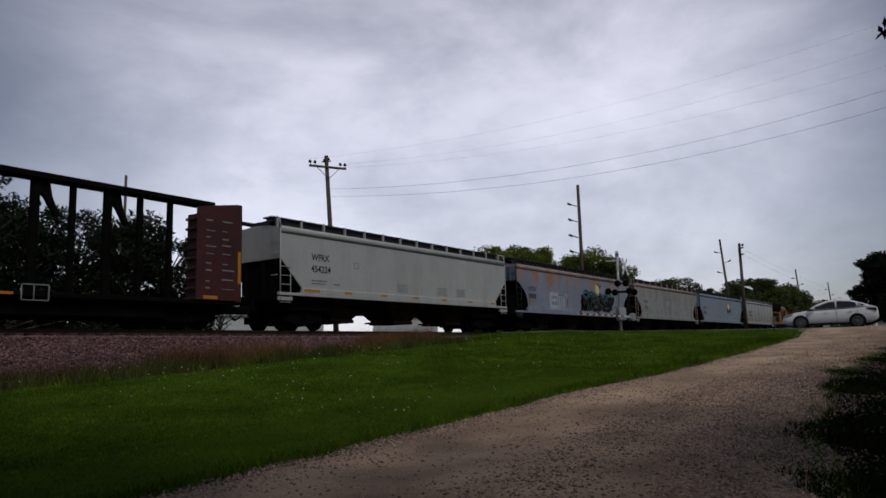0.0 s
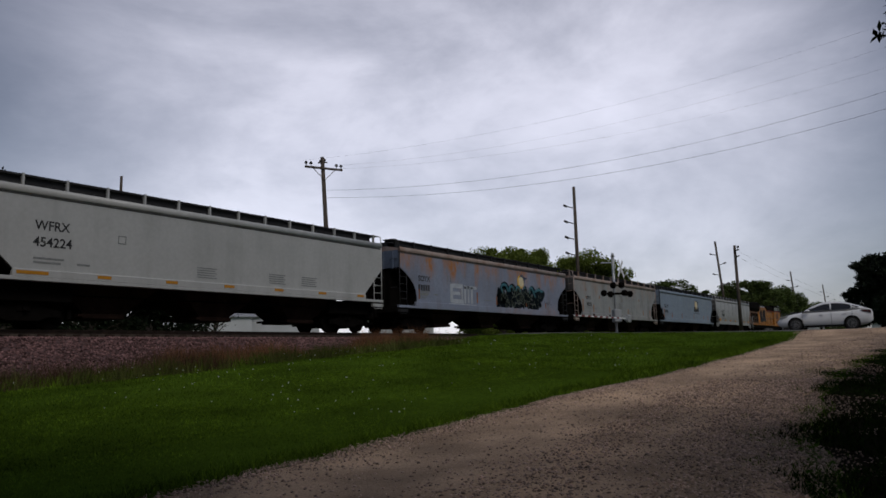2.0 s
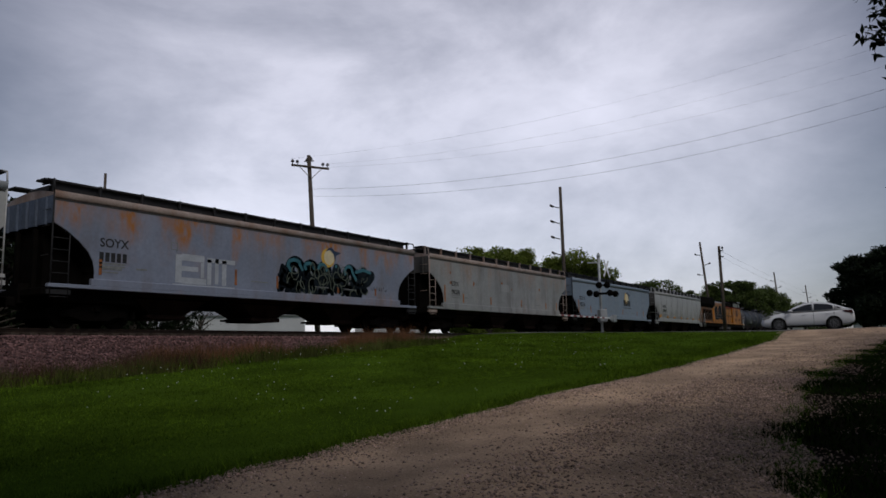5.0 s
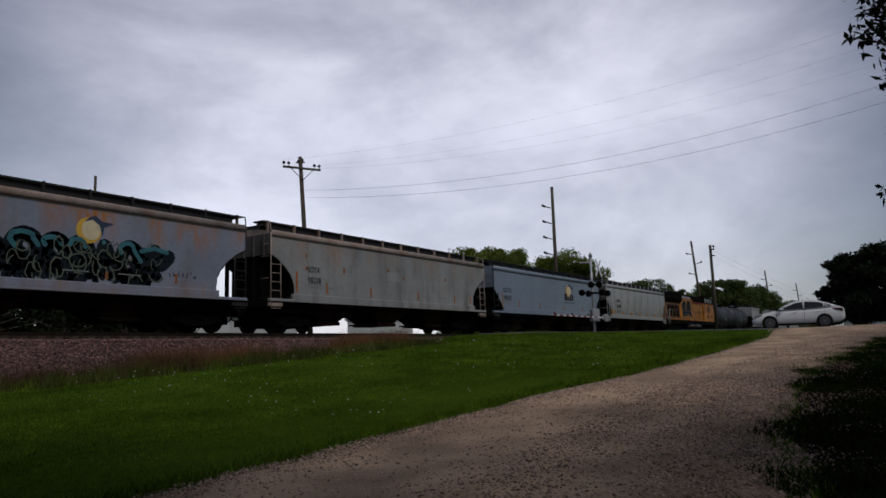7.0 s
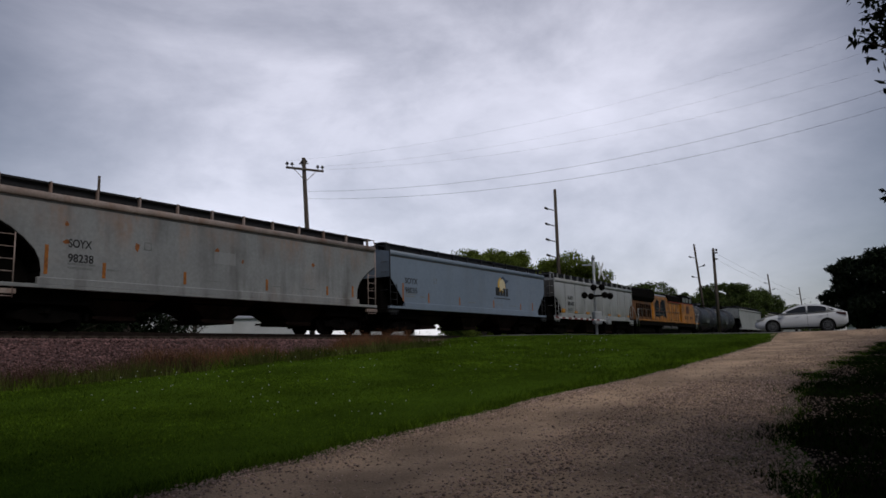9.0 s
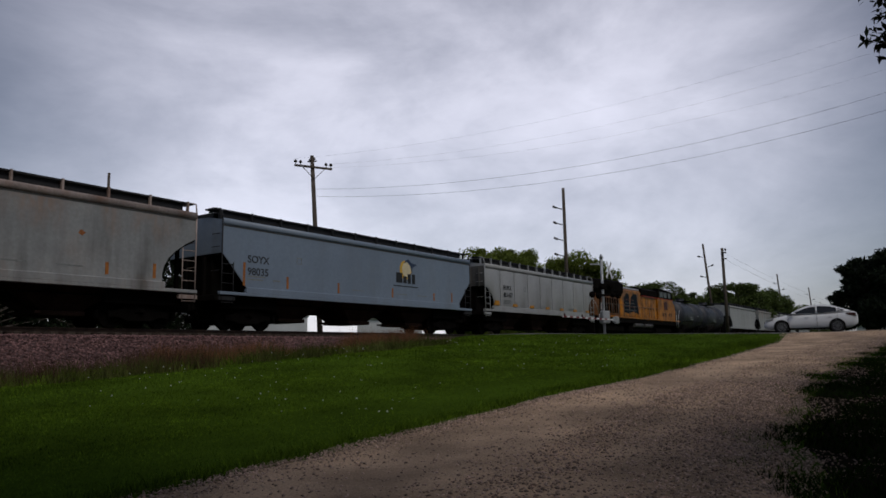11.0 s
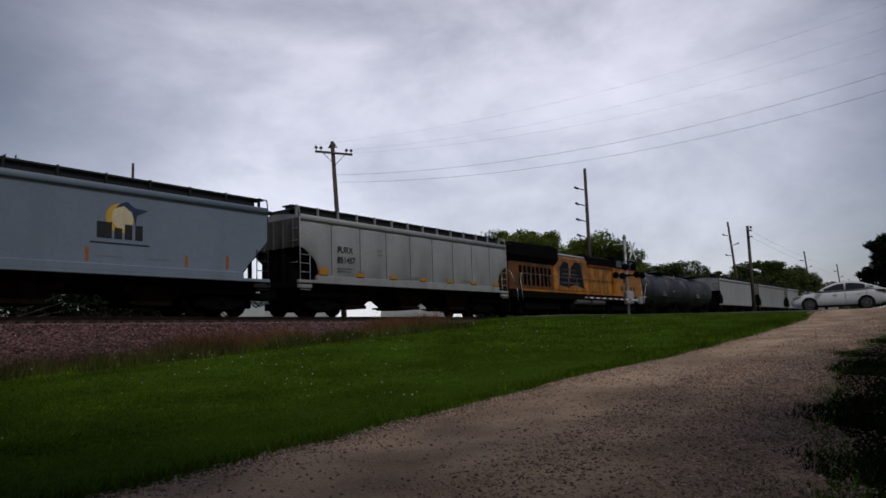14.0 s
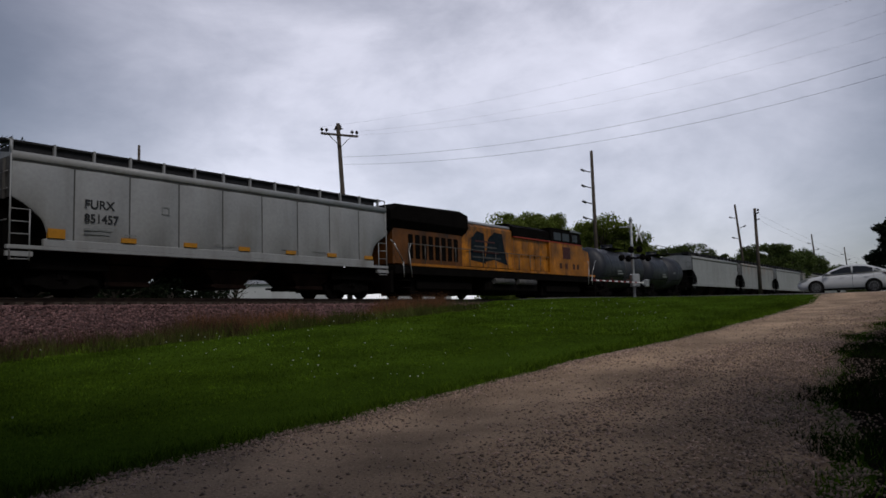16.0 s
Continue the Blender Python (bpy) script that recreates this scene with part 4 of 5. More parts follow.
def tank_wagon(x_left, x_right):
    half = (x_right - x_left) / 2
    w = thing("tank_wagon", pose((x_left + x_right) / 2, TRACK, 0), "dusty black railway tank wagon", "railway wagon", "wagons of the train")
    R = 1.5
    n = 36
    for s_ in (-1, 1):
        rings = []
        for x, k in ((0.0, 1), (half - 1.0, 1), (half - 0.75, 0.97), (half - 0.5, 0.82), (half - 0.35, 0.5), (half - 0.3, 0.05)):
            zc = 2.36 + 0.1 * x / half
            rings.append([(s_ * x, R * k * math.cos(a), zc + R * k * math.sin(a)) for a in [2 * math.pi * i / n for i in range(n)]])
        part("barrel", Shape().loft(rings), TANKBLACK, w)
    for x in (-half + 1.0, -half * 0.55, 0.0, half * 0.55, half - 1.0):
        zc = 2.36 + 0.1 * abs(x) / half
        rr = [[(x + dx, (R + dr) * math.cos(a), zc + (R + dr) * math.sin(a)) for a in [2 * math.pi * i / n for i in range(n)]] for dx, dr in ((-0.03, -0.01), (-0.03, 0.012), (0.03, 0.012), (0.03, -0.01))]
        part("weld_band", Shape().loft(rr, caps=False), TANKBLACK, w)
    part("dome", Shape().tube((0, 0, 3.8), (0, 0, 4.25), 0.45, 16).tube((0, 0, 4.25), (0, 0, 4.32), 0.5, 16), TANKBLACK, w)
    part("platform", Shape().box(-1.2, 1.2, -1.0, 1.0, 3.95, 4.0).pipe([(-1.2, -1.0, 4.0), (-1.2, -1.0, 4.75), (1.2, -1.0, 4.75), (1.2, -1.0, 4.0)], 0.025), BLACK, w)
    part("underframe", Shape().box(-half, half, -0.3, 0.3, 0.75, 1.1).box(-half, -half + 0.4, -1.5, 1.5, 0.9, 1.15, 0.02).box(half - 0.4, half, -1.5, 1.5, 0.9, 1.15, 0.02).box(-half + 1.4, -half + 1.9, -1.1, 1.1, 0.9, 1.5).box(half - 1.9, half - 1.4, -1.1, 1.1, 0.9, 1.5), BLACK, w)
    bar = Shape()
    bar.pipe([(-half + 0.1, -1.5, 1.7), (half - 0.1, -1.5, 1.7)], 0.02)
    part("handrail", bar, BLACK, w)
    bars(bar2 := Shape(), [(-1.6, 2.1, 0.8, 0.1), (-1.6, 1.9, 1.0, 0.1), (1.2, 2.3, 0.5, 0.1)], -1.515)
    part("marking_bar", bar2, FAINT, w)
    for s_ in (-1, 1):
        part("coupler", COUPLER, BLACK, w, at=pose(s_ * (half + 0.05), 0, 0, 0, 0, 0 if s_ > 0 else 180))
        truck(w, s_ * (half - 1.6), False)
    moving.append((w, (x_left + x_right) / 2))


locomotive(111.3, 134.2)
tank_wagon(134.6, 143.9)
tank_wagon(144.2, 153.5)
for k in range(6):
    x = 155.2 + k * 17.6
    hopper_wagon(x, x + 15.9, GREY if k % 2 else GREY_RIB, "weathered grey covered hopper wagon far down the train", round_=True, sill=1.4, spin=False, detail=False, stripes=False, posts=12, post=DARKGREY)


# ---- poles and wires beyond the track ----
def at_bearing(az, y=None, r=None):
    a = radians(az)
    r = r if r is not None else y / math.sin(a)
    return r * math.cos(a), r * math.sin(a)


def pole(name, x, y, top, label, r=0.16, lean=0.0, category="utility pole"):
    z0 = ground_z(x, y) - 0.1
    p = thing(name, pose(x, y, z0, -lean * 0.8, -lean * 0.5, 0), label, category)
    part("shaft", Shape().tube((0, 0, 0), (0, 0, top - z0), r, 12, r * 0.68), WOOD, p)
    return p, top - z0


def crossarm(p, h, z, length, turn):
    m = pose(0, 0, h - z, 0, 0, turn)
    part("crossarm", Shape().box(-length / 2, length / 2, -0.2, -0.09, -0.06, 0.06, 0.01), WOOD, p, at=m)
    part("arm_brace", Shape().pipe([(-length * 0.3, -0.16, -0.05), (0, -0.16, -0.75)], 0.02).pipe([(length * 0.3, -0.16, -0.05), (0, -0.16, -0.75)], 0.02), WOOD, p, at=m)
    return m


INSUL = material("dark_porcelain", (0.03, 0.022, 0.02), 0.25, 0, 0.1, 8, 0, 20)
INSULATOR = Shape().tube((0, 0, 0), (0, 0, 0.14), 0.02, 6).tube((0, 0, 0.12), (0, 0, 0.18), 0.07, 10, 0.12).tube((0, 0, 0.18), (0, 0, 0.28), 0.09, 10, 0.06).mesh("insulator", INSUL)

px, py = at_bearing(44.15, y=30)
P1 = 30 / math.sin(radians(44.15)) * math.tan(radians(15.1)) - 0.956
p1, h1 = pole("utility_pole", px, py, P1 + 0.35, "weathered wooden utility pole with a crossarm and insulators", 0.17, 3.2)
m1 = crossarm(p1, h1, 0.75, 2.5, -18)
for dx in (-1.18, -0.86, 0.86, 1.18):
    part("insulator", INSULATOR, INSUL, p1, at=m1 @ pose(dx, -0.15, 0.06))
for dx, dz in ((-0.13, 0.35), (0.13, 0.55)):
    part("insulator", INSULATOR, INSUL, p1, at=m1 @ pose(dx, 0, 0.1 + dz * 0.5))
part("side_arm", Shape().pipe([(-0.3, 0, 0.35), (0.3, 0, 0.45)], 0.04), WOOD, p1, at=m1)
for az, el, r0, lean in ((24.6, 12.61, 70, 0.0), (13.75, 7.65, 117, 4.5), (9.05, 5.08, 178, 4.0), (7.15, 4.01, 228, 4.0)):
    x, y = at_bearing(az, r=r0)
    p, h = pole("transmission_pole", x, y, r0 * math.tan(radians(el)) - 0.956, "tall brown transmission pole with short insulator arms", 0.21, lean, "transmission pole")
    for k, s_ in enumerate((-1, 1, -1, 1) if lean else (-1, -1, -1, -1)):
        z = h - 2.1 - k * 1.55
        part("insulator_arm", Shape().tube((s_ * 0.2, 0, z), (s_ * 0.95, -0.15, z + 0.22), 0.05, 6).tube((s_ * 0.75, -0.1, z + 0.12), (s_ * 1.1, -0.2, z + 0.28), 0.11, 8), INSUL, p, at=pose(0, 0, 0, 0, 0, -60))
x, y = at_bearing(12.95, r=62)
p3, h3 = pole("utility_pole", x, y, 62 * math.tan(radians(7.25)) - 0.956, "slim wooden utility pole beside the road", 0.15, 0.0)
for dz in (0.41, 0.91):
    part("pole_bracket", Shape().box(-0.45, 0.1, -0.06, 0.06, h3 - dz - 0.04, h3 - dz + 0.04), WOOD, p3, at=pose(0, 0, 0, 0, 0, 50))
part("insulator", INSULATOR, INSUL, p3, at=pose(0, 0, 0, 0, 0, 50) @ pose(-0.4, 0, h3 - 0.37))
x, y = at_bearing(59.9, r=44)
pole("utility_pole", x, y, 44 * math.tan(radians(13.29)) - 0.956, "bare wooden utility pole above the trees", 0.11)

WIRE = material("dull_wire", (0.10, 0.10, 0.11), 0.6, 0.3, 0.1, 3, 0, 10)


def wire(a, b, sag, r=0.012, n=24):
    a, b = Vector(a), Vector(b)
    s_ = Shape()
    pts = [a.lerp(b, k / n) - Vector((0, 0, sag * 4 * (k / n) * (1 - k / n))) for k in range(n + 1)]
    rings = []
    side = (b - a).cross(Vector((0, 0, 1))).normalized()
    for p in pts:
        rings.append([tuple(p + side * r), tuple(p + Vector((0, 0, r))), tuple(p - side * r), tuple(p - Vector((0, 0, r)))])
    s_.loft(rings)
    tagged(part("overhead_wire", s_, WIRE), "thin dark overhead wire sagging across the track", "wire", "overhead wires")


# the wires run from the crossarm over the track to a pole by the road, outside the view
ex, ey = at_bearing(-1.2, r=40)
for k, (el, z0, off) in enumerate(((21.45, P1 + 0.05, -1.2), (20.0, P1 - 0.1, 1.2), (18.6, P1 - 0.35, 0.9), (17.2, P1 - 1.75, 0.0), (16.05, P1 - 2.2, 0.0))):
    wire((px - 0.28 + off * 0.8, py + 0.45 - off * 0.55, z0), (ex, ey, 40 * math.tan(radians(el)) - 0.956), 1.35 if k > 2 else 1.15, 0.007 if k > 2 else 0.003)
pole("utility_pole", ex, ey, 40 * math.tan(radians(21.6)) - 0.956, "weathered wooden utility pole carrying wires over the drive", 0.18)
x, y = at_bearing(12.95, r=62)
for dz in (0.3, 0.8):
    wire((x, y, 62 * math.tan(radians(7.25)) - 0.956 - dz), (x + 30, y - 6, 3.2 - dz), 0.4, 0.006)


# ---- level crossing signal ----
def crossing_signal():
    x, y = at_bearing(21.88, r=47)
    z0 = road_z(y) - 0.25
    top = 47 * math.tan(radians(7.22)) - 0.956 - z0
    w = thing("crossing_signal", pose(x, y, z0), "grey level crossing signal with crossbuck, lamps and lowered gate arm", "railway signal")
    part("mast", Shape().tube((0, 0, 0), (0, 0, top), 0.085, 12).box(-0.3, 0.3, -0.3, 0.3, -0.3, 0.3, 0.03), GALV, w)
    face = pose(0, 0, 0, 0, 0, 21 - 90 + 20)
    for a in (-1, 1):
        part("crossbuck_blade", Shape().box(-0.7, 0.7, -0.115, -0.1, -0.09, 0.09), CARWHITE, w, "white crossbuck blade", pose(0.12, -0.34 - 0.02 * a, top - 1.0, 0, a * 50, 0))
    part("bell", Shape().tube((0, 0, top - 0.2), (0, 0, top + 0.05), 0.14, 10, 0.05), GALV, w)
    part("side_bar", Shape().box(-0.75, 0.1, -0.05, 0.05, top - 0.62, top - 0.55), GALV, w, at=face)
    for dz, xs_ in ((2.05, (-0.12, 0.42)), (2.55, (-0.75, 0.6)), (2.62, (-0.32, 0.95))):
        part("lamp_bar", Shape().tube((min(xs_), -0.12, top - dz), (max(xs_), -0.12, top - dz), 0.035, 6), BLACK, w, at=face)
        for dx in xs_:
            lampm = part("flasher", Shape().tube((dx, -0.16, top - dz), (dx, -0.12, top - dz), 0.21, 18).tube((dx, -0.42, top - dz), (dx, -0.16, top - dz), 0.11, 12, 0.13), BLACK, w, at=face)
            part("lens", Shape().tube((dx, -0.18, top - dz), (dx, -0.175, top - dz), 0.1, 12), OXIDE, lampm)
    part("gate_motor", Shape().box(-0.25, 0.25, -0.45, 0.1, 0.95, 1.75, 0.05), GALV, w, at=face)
    gate = part("gate_arm", Shape().box(-7.2, 0.3, -0.5, -0.45, 1.15, 1.23), CARWHITE, w, "red and white striped gate arm", at=pose(0, 0, 0, 0, 0, 0))
    for k in range(8):
        part("red_stripe", Shape().box(-7.1 + k * 0.85, -6.7 + k * 0.85, -0.506, -0.444, 1.144, 1.236), RED, gate)
    for k in range(3):
        part("gate_lamp", Shape().tube((-6.9 + k * 2.4, -0.475, 1.24), (-6.9 + k * 2.4, -0.475, 1.36), 0.05, 8), OXIDE, gate)
    part("counterweight", Shape().box(0.3, 1.1, -0.5, -0.42, 1.05, 1.33, 0.03).box(0.7, 1.2, -0.56, -0.36, 0.95, 1.42, 0.04), GALV, w)


RED = material("red_sheeting", (0.16, 0.02, 0.02), 0.5, 0, 0.1, 4, 0, 20)
crossing_signal()


# ---- the white sedan waiting on the road ----
def sedan():
    cx, cy = at_bearing(7.5, r=42.8)
    w = thing("sedan_car", pose(cx, cy, road_z(cy) + 0.04, 0, 0, 97), "white four-door sedan waiting at the crossing", "car")
    prof = [(2.20, 0.34, 0.50, 0.70), (2.12, 0.26, 0.62, 0.80), (1.95, 0.20, 0.74, 0.86), (1.45, 0.18, 0.86, 0.88), (0.95, 0.18, 0.95, 0.88), (0.0, 0.18, 0.97, 0.89), (-0.9, 0.18, 1.0, 0.89), (-1.5, 0.20, 1.05, 0.87), (-1.95, 0.26, 1.06, 0.84), (-2.15, 0.36, 1.0, 0.78), (-2.2, 0.45, 0.85, 0.72)]
    rings = []
    for x, lo, hi, hw in prof:
        ring = []
        for a, b in ((-0.86, 0), (-0.98, 0.12), (-1.0, 0.45), (-0.97, 0.75), (-0.86, 0.95), (-0.6, 1.0), (0.6, 1.0), (0.86, 0.95), (0.97, 0.75), (1.0, 0.45), (0.98, 0.12), (0.86, 0)):
            ring.append((x, a * hw, lo + (hi - lo) * b))
        rings.append(ring)
    part("body", Shape().loft(rings), CARWHITE, w)
    cab = [(1.0, 0.94, 0.95, 0.80, 0.80), (0.55, 0.95, 1.22, 0.80, 0.70), (0.1, 0.95, 1.40, 0.80, 0.62), (-0.5, 0.96, 1.45, 0.80, 0.60), (-1.1, 0.98, 1.38, 0.80, 0.60), (-1.55, 1.02, 1.22, 0.78, 0.64), (-1.95, 1.04, 1.07, 0.74, 0.70)]
    part("roof", Shape().loft([[(x, -b, lo), (x, -t - 0.02, hi - 0.06), (x, -t * 0.8, hi), (x, t * 0.8, hi), (x, t + 0.02, hi - 0.06), (x, b, lo)] for x, lo, hi, b, t in cab]), CARWHITE, w)
    glass = [(0.92, 0.985, 0.99), (0.45, 0.99, 1.15), (0.05, 1.0, 1.31), (-0.45, 1.0, 1.36), (-0.95, 1.02, 1.33), (-1.4, 1.06, 1.2), (-1.62, 1.1, 1.12)]
    for s_ in (-1, 1):
        def wall_y(x, z):
            lo, hi, b, t = [float(np.interp(-x, [-c[0] for c in cab], [c[k] for c in cab])) for k in (1, 2, 3, 4)]
            k = min(max((z - lo) / max(hi - 0.06 - lo, 0.01), 0), 1)
            return s_ * (b + (t + 0.02 - b) * k + 0.012)
        for x0, x1, nm in ((0.92, -0.3, "front_window"), (-0.38, -1.25, "rear_window"), (-1.3, -1.62, "quarter_window")):
            g = Shape()
            n = 8
            lo_, hi_ = [], []
            for k in range(n + 1):
                x = x0 + (x1 - x0) * k / n
                zl = float(np.interp(-x, [-q[0] for q in glass], [q[1] for q in glass]))
                zh = float(np.interp(-x, [-q[0] for q in glass], [q[2] for q in glass]))
                lo_.append((x, wall_y(x, zl), zl))
                hi_.append((x, wall_y(x, zh), zh))
            g.add(lo_ + hi_, [(k, k + 1, n + 2 + k, n + 1 + k) for k in range(n)], True)
            part(nm, g, GLASS, w)
        for x, nm in ((0.32, "door_handle"), (-0.75, "door_handle")):
            part(nm, Shape().box(x - 0.32, x - 0.14, s_ * 0.9 - 0.02, s_ * 0.9 + 0.02, 0.80, 0.83, 0.008), CARWHITE, w)
        part("wing_mirror", Shape().box(0.62, 0.82, s_ * 0.97 - 0.1, s_ * 0.97 + 0.1, 0.94, 1.06, 0.04), CARWHITE, w)
        part("headlight", Shape().prism([(2.08, 0.62), (2.13, 0.7), (1.65, 0.82), (1.72, 0.72)], min(s_ * 0.66, s_ * 0.855), max(s_ * 0.66, s_ * 0.855)), GALV, w, "clear headlight")
        part("tail_light", Shape().prism([(-2.14, 0.8), (-2.1, 0.96), (-1.68, 0.97), (-1.8, 0.86)], min(s_ * 0.6, s_ * 0.845), max(s_ * 0.6, s_ * 0.845)), OXIDE, w, "dark red tail light")
        seam = Shape()
        for x in (1.0, -0.34, -1.28):
            seam.tube((x, s_ * 0.893, 0.3), (x, s_ * 0.875, 0.93), 0.008, 4)
        part("door_seam", seam, BLACK, w)
        part("sill_trim", Shape().box(-1.0, 1.0, s_ * 0.87 - 0.02, s_ * 0.87 + 0.02, 0.17, 0.25), BLACK, w)
        for x in (1.33, -1.25):
            arch = Shape()
            arch.tube((x, s_ * 0.83, 0.32), (x, s_ * 0.901, 0.32), 0.38, 28)
            part("wheel_arch", arch, BLACK, w)
            wh = part("wheel", Shape().tube((x, s_ * 0.70, 0.315), (x, s_ * 0.905, 0.315), 0.30, 28), RUBBER, w)
            rim = Shape()
            rim.tube((x, s_ * 0.9, 0.315), (x, s_ * 0.912, 0.315), 0.065, 10)
            for k in range(10):
                a = 2 * math.pi * k / 10
                rim.tube((x + 0.05 * math.cos(a), s_ * 0.908, 0.315 + 0.05 * math.sin(a)), (x + 0.2 * math.cos(a), s_ * 0.908, 0.315 + 0.2 * math.sin(a)), 0.018, 5)
            for k in range(24):
                a, b = 2 * math.pi * k / 24, 2 * math.pi * (k + 1) / 24
                rim.tube((x + 0.205 * math.cos(a), s_ * 0.907, 0.315 + 0.205 * math.sin(a)), (x + 0.205 * math.cos(b), s_ * 0.907, 0.315 + 0.205 * math.sin(b)), 0.014, 5)
            part("rim", rim, ALLOY, wh, "silver alloy rim")
    part("bumper", Shape().box(-2.22, -1.95, -0.7, 0.7, 0.3, 0.5, 0.06), BLACK, w)
    part("grille", Shape().box(2.1, 2.19, -0.45, 0.45, 0.36, 0.6, 0.03), BLACK, w)


sedan()


# ---- trees ----
def leaf_cloud(shape, centre, radii, count, size, rnd):
    for k in range(count):
        d = Vector((rnd.gauss(0, 1), rnd.gauss(0, 1), rnd.gauss(0, 1))).normalized() * rnd.uniform(0.15, 1.0) ** 0.5 * rnd.uniform(0.85, 1.25)
        p = Vector(centre) + Vector((d.x * radii[0], d.y * radii[1], d.z * radii[2]))
        u = Vector((rnd.gauss(0, 1), rnd.gauss(0, 1), rnd.gauss(0, 1))).normalized() * size * rnd.uniform(0.6, 1.4)
        v = u.orthogonal().normalized() * size * rnd.uniform(0.25, 0.5)
        v = v * math.cos(k) + u.normalized().cross(v) * math.sin(k)
        shape.add([p - u, p + v, p + u, p - v], [(0, 1, 2, 3)])


def tree(x, y, height, spread, label, leaves, seed, size=0.22, clumps=26, per=130, trunk=0.35, low=0.35, name="tree"):
    rnd = random.Random(seed)
    z0 = ground_z(x, y) - 0.1
    w = thing(name, pose(x, y, z0), label, "tree")
    wood, crown = Shape(), Shape()
    fork = height * low
    wood.tube((0, 0, 0), (0, 0, fork), trunk, 10, trunk * 0.75)
    wood.tube((0, 0, fork), (rnd.uniform(-0.4, 0.4), rnd.uniform(-0.4, 0.4), height * 0.8), trunk * 0.75, 8, trunk * 0.2)
    for k in range(clumps):
        a, h = rnd.uniform(0, 2 * math.pi), rnd.uniform(low, 1.0)
        reach = spread * math.sqrt(max(1 - ((h - 0.58) / 0.52) ** 2, 0.05)) * rnd.uniform(0.35, 1.0)
        c = (reach * math.cos(a), reach * math.sin(a), height * h - height * 0.06)
        wood.tube((0, 0, max(fork * 0.9, c[2] * 0.7)), c, trunk * 0.22, 5, trunk * 0.06)
        r = spread * rnd.uniform(0.13, 0.34)
        leaf_cloud(crown, c, (r * rnd.uniform(0.8, 1.3), r, r * rnd.uniform(0.5, 0.85)), int(per * (0.4 + 2.2 * r / spread)), size, rnd)
    part("trunk", wood, BARK, w)
    part("crown", crown, leaves, w)
    return w


def grove(rows, leaves, label, size, clumps, per, seed):
    for k, (az, r0, el, sp) in enumerate(rows):
        x, y = at_bearing(az, r=r0)
        h = r0 * math.tan(radians(el)) - 0.956 - ground_z(x, y)
        tree(x, y, h * 1.0, sp, label, leaves, seed + k, size, clumps, per, 0.3, 0.2)


grove(((30.6, 84, 8.4, 4.8), (28.6, 88, 7.9, 4.4), (32.2, 90, 7.2, 3.6)), LEAF_LIGHT, "pale green tree rising behind the train", 0.18, 76, 420, 100)
grove(((26.0, 96, 7.0, 4.2), (24.0, 92, 7.5, 5.0), (22.2, 96, 6.3, 4.0)), LEAF_LIGHT, "light green tree behind the tall pole", 0.18, 76, 420, 120)
grove(((19.0, 118, 4.8, 4.0), (17.6, 115, 5.0, 4.6), (16.3, 125, 4.2, 4.0), (15.0, 130, 4.0, 4.4)), LEAF, "green tree in the line beyond the crossing", 0.22, 56, 240, 140)
grove(((13.8, 135, 4.1, 4.6), (12.6, 130, 4.7, 4.2), (11.7, 128, 4.7, 4.4), (10.8, 140, 4.0, 4.6), (9.6, 150, 3.6, 5.0), (8.4, 170, 3.0, 5.5), (7.2, 190, 2.6, 6.0)), LEAF, "dark green tree far down the line", 0.24, 56, 230, 160)
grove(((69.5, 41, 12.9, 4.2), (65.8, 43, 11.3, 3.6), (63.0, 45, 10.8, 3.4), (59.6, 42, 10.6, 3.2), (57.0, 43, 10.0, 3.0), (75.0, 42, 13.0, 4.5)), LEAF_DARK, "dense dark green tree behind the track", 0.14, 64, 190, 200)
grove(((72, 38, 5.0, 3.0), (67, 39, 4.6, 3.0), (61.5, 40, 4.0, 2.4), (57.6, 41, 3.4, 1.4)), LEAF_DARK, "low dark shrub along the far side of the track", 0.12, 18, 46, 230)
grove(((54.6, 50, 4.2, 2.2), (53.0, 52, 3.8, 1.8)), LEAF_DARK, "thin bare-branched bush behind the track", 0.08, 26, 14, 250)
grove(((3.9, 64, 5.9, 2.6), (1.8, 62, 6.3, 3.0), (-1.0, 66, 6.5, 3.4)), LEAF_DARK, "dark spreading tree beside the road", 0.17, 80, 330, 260)


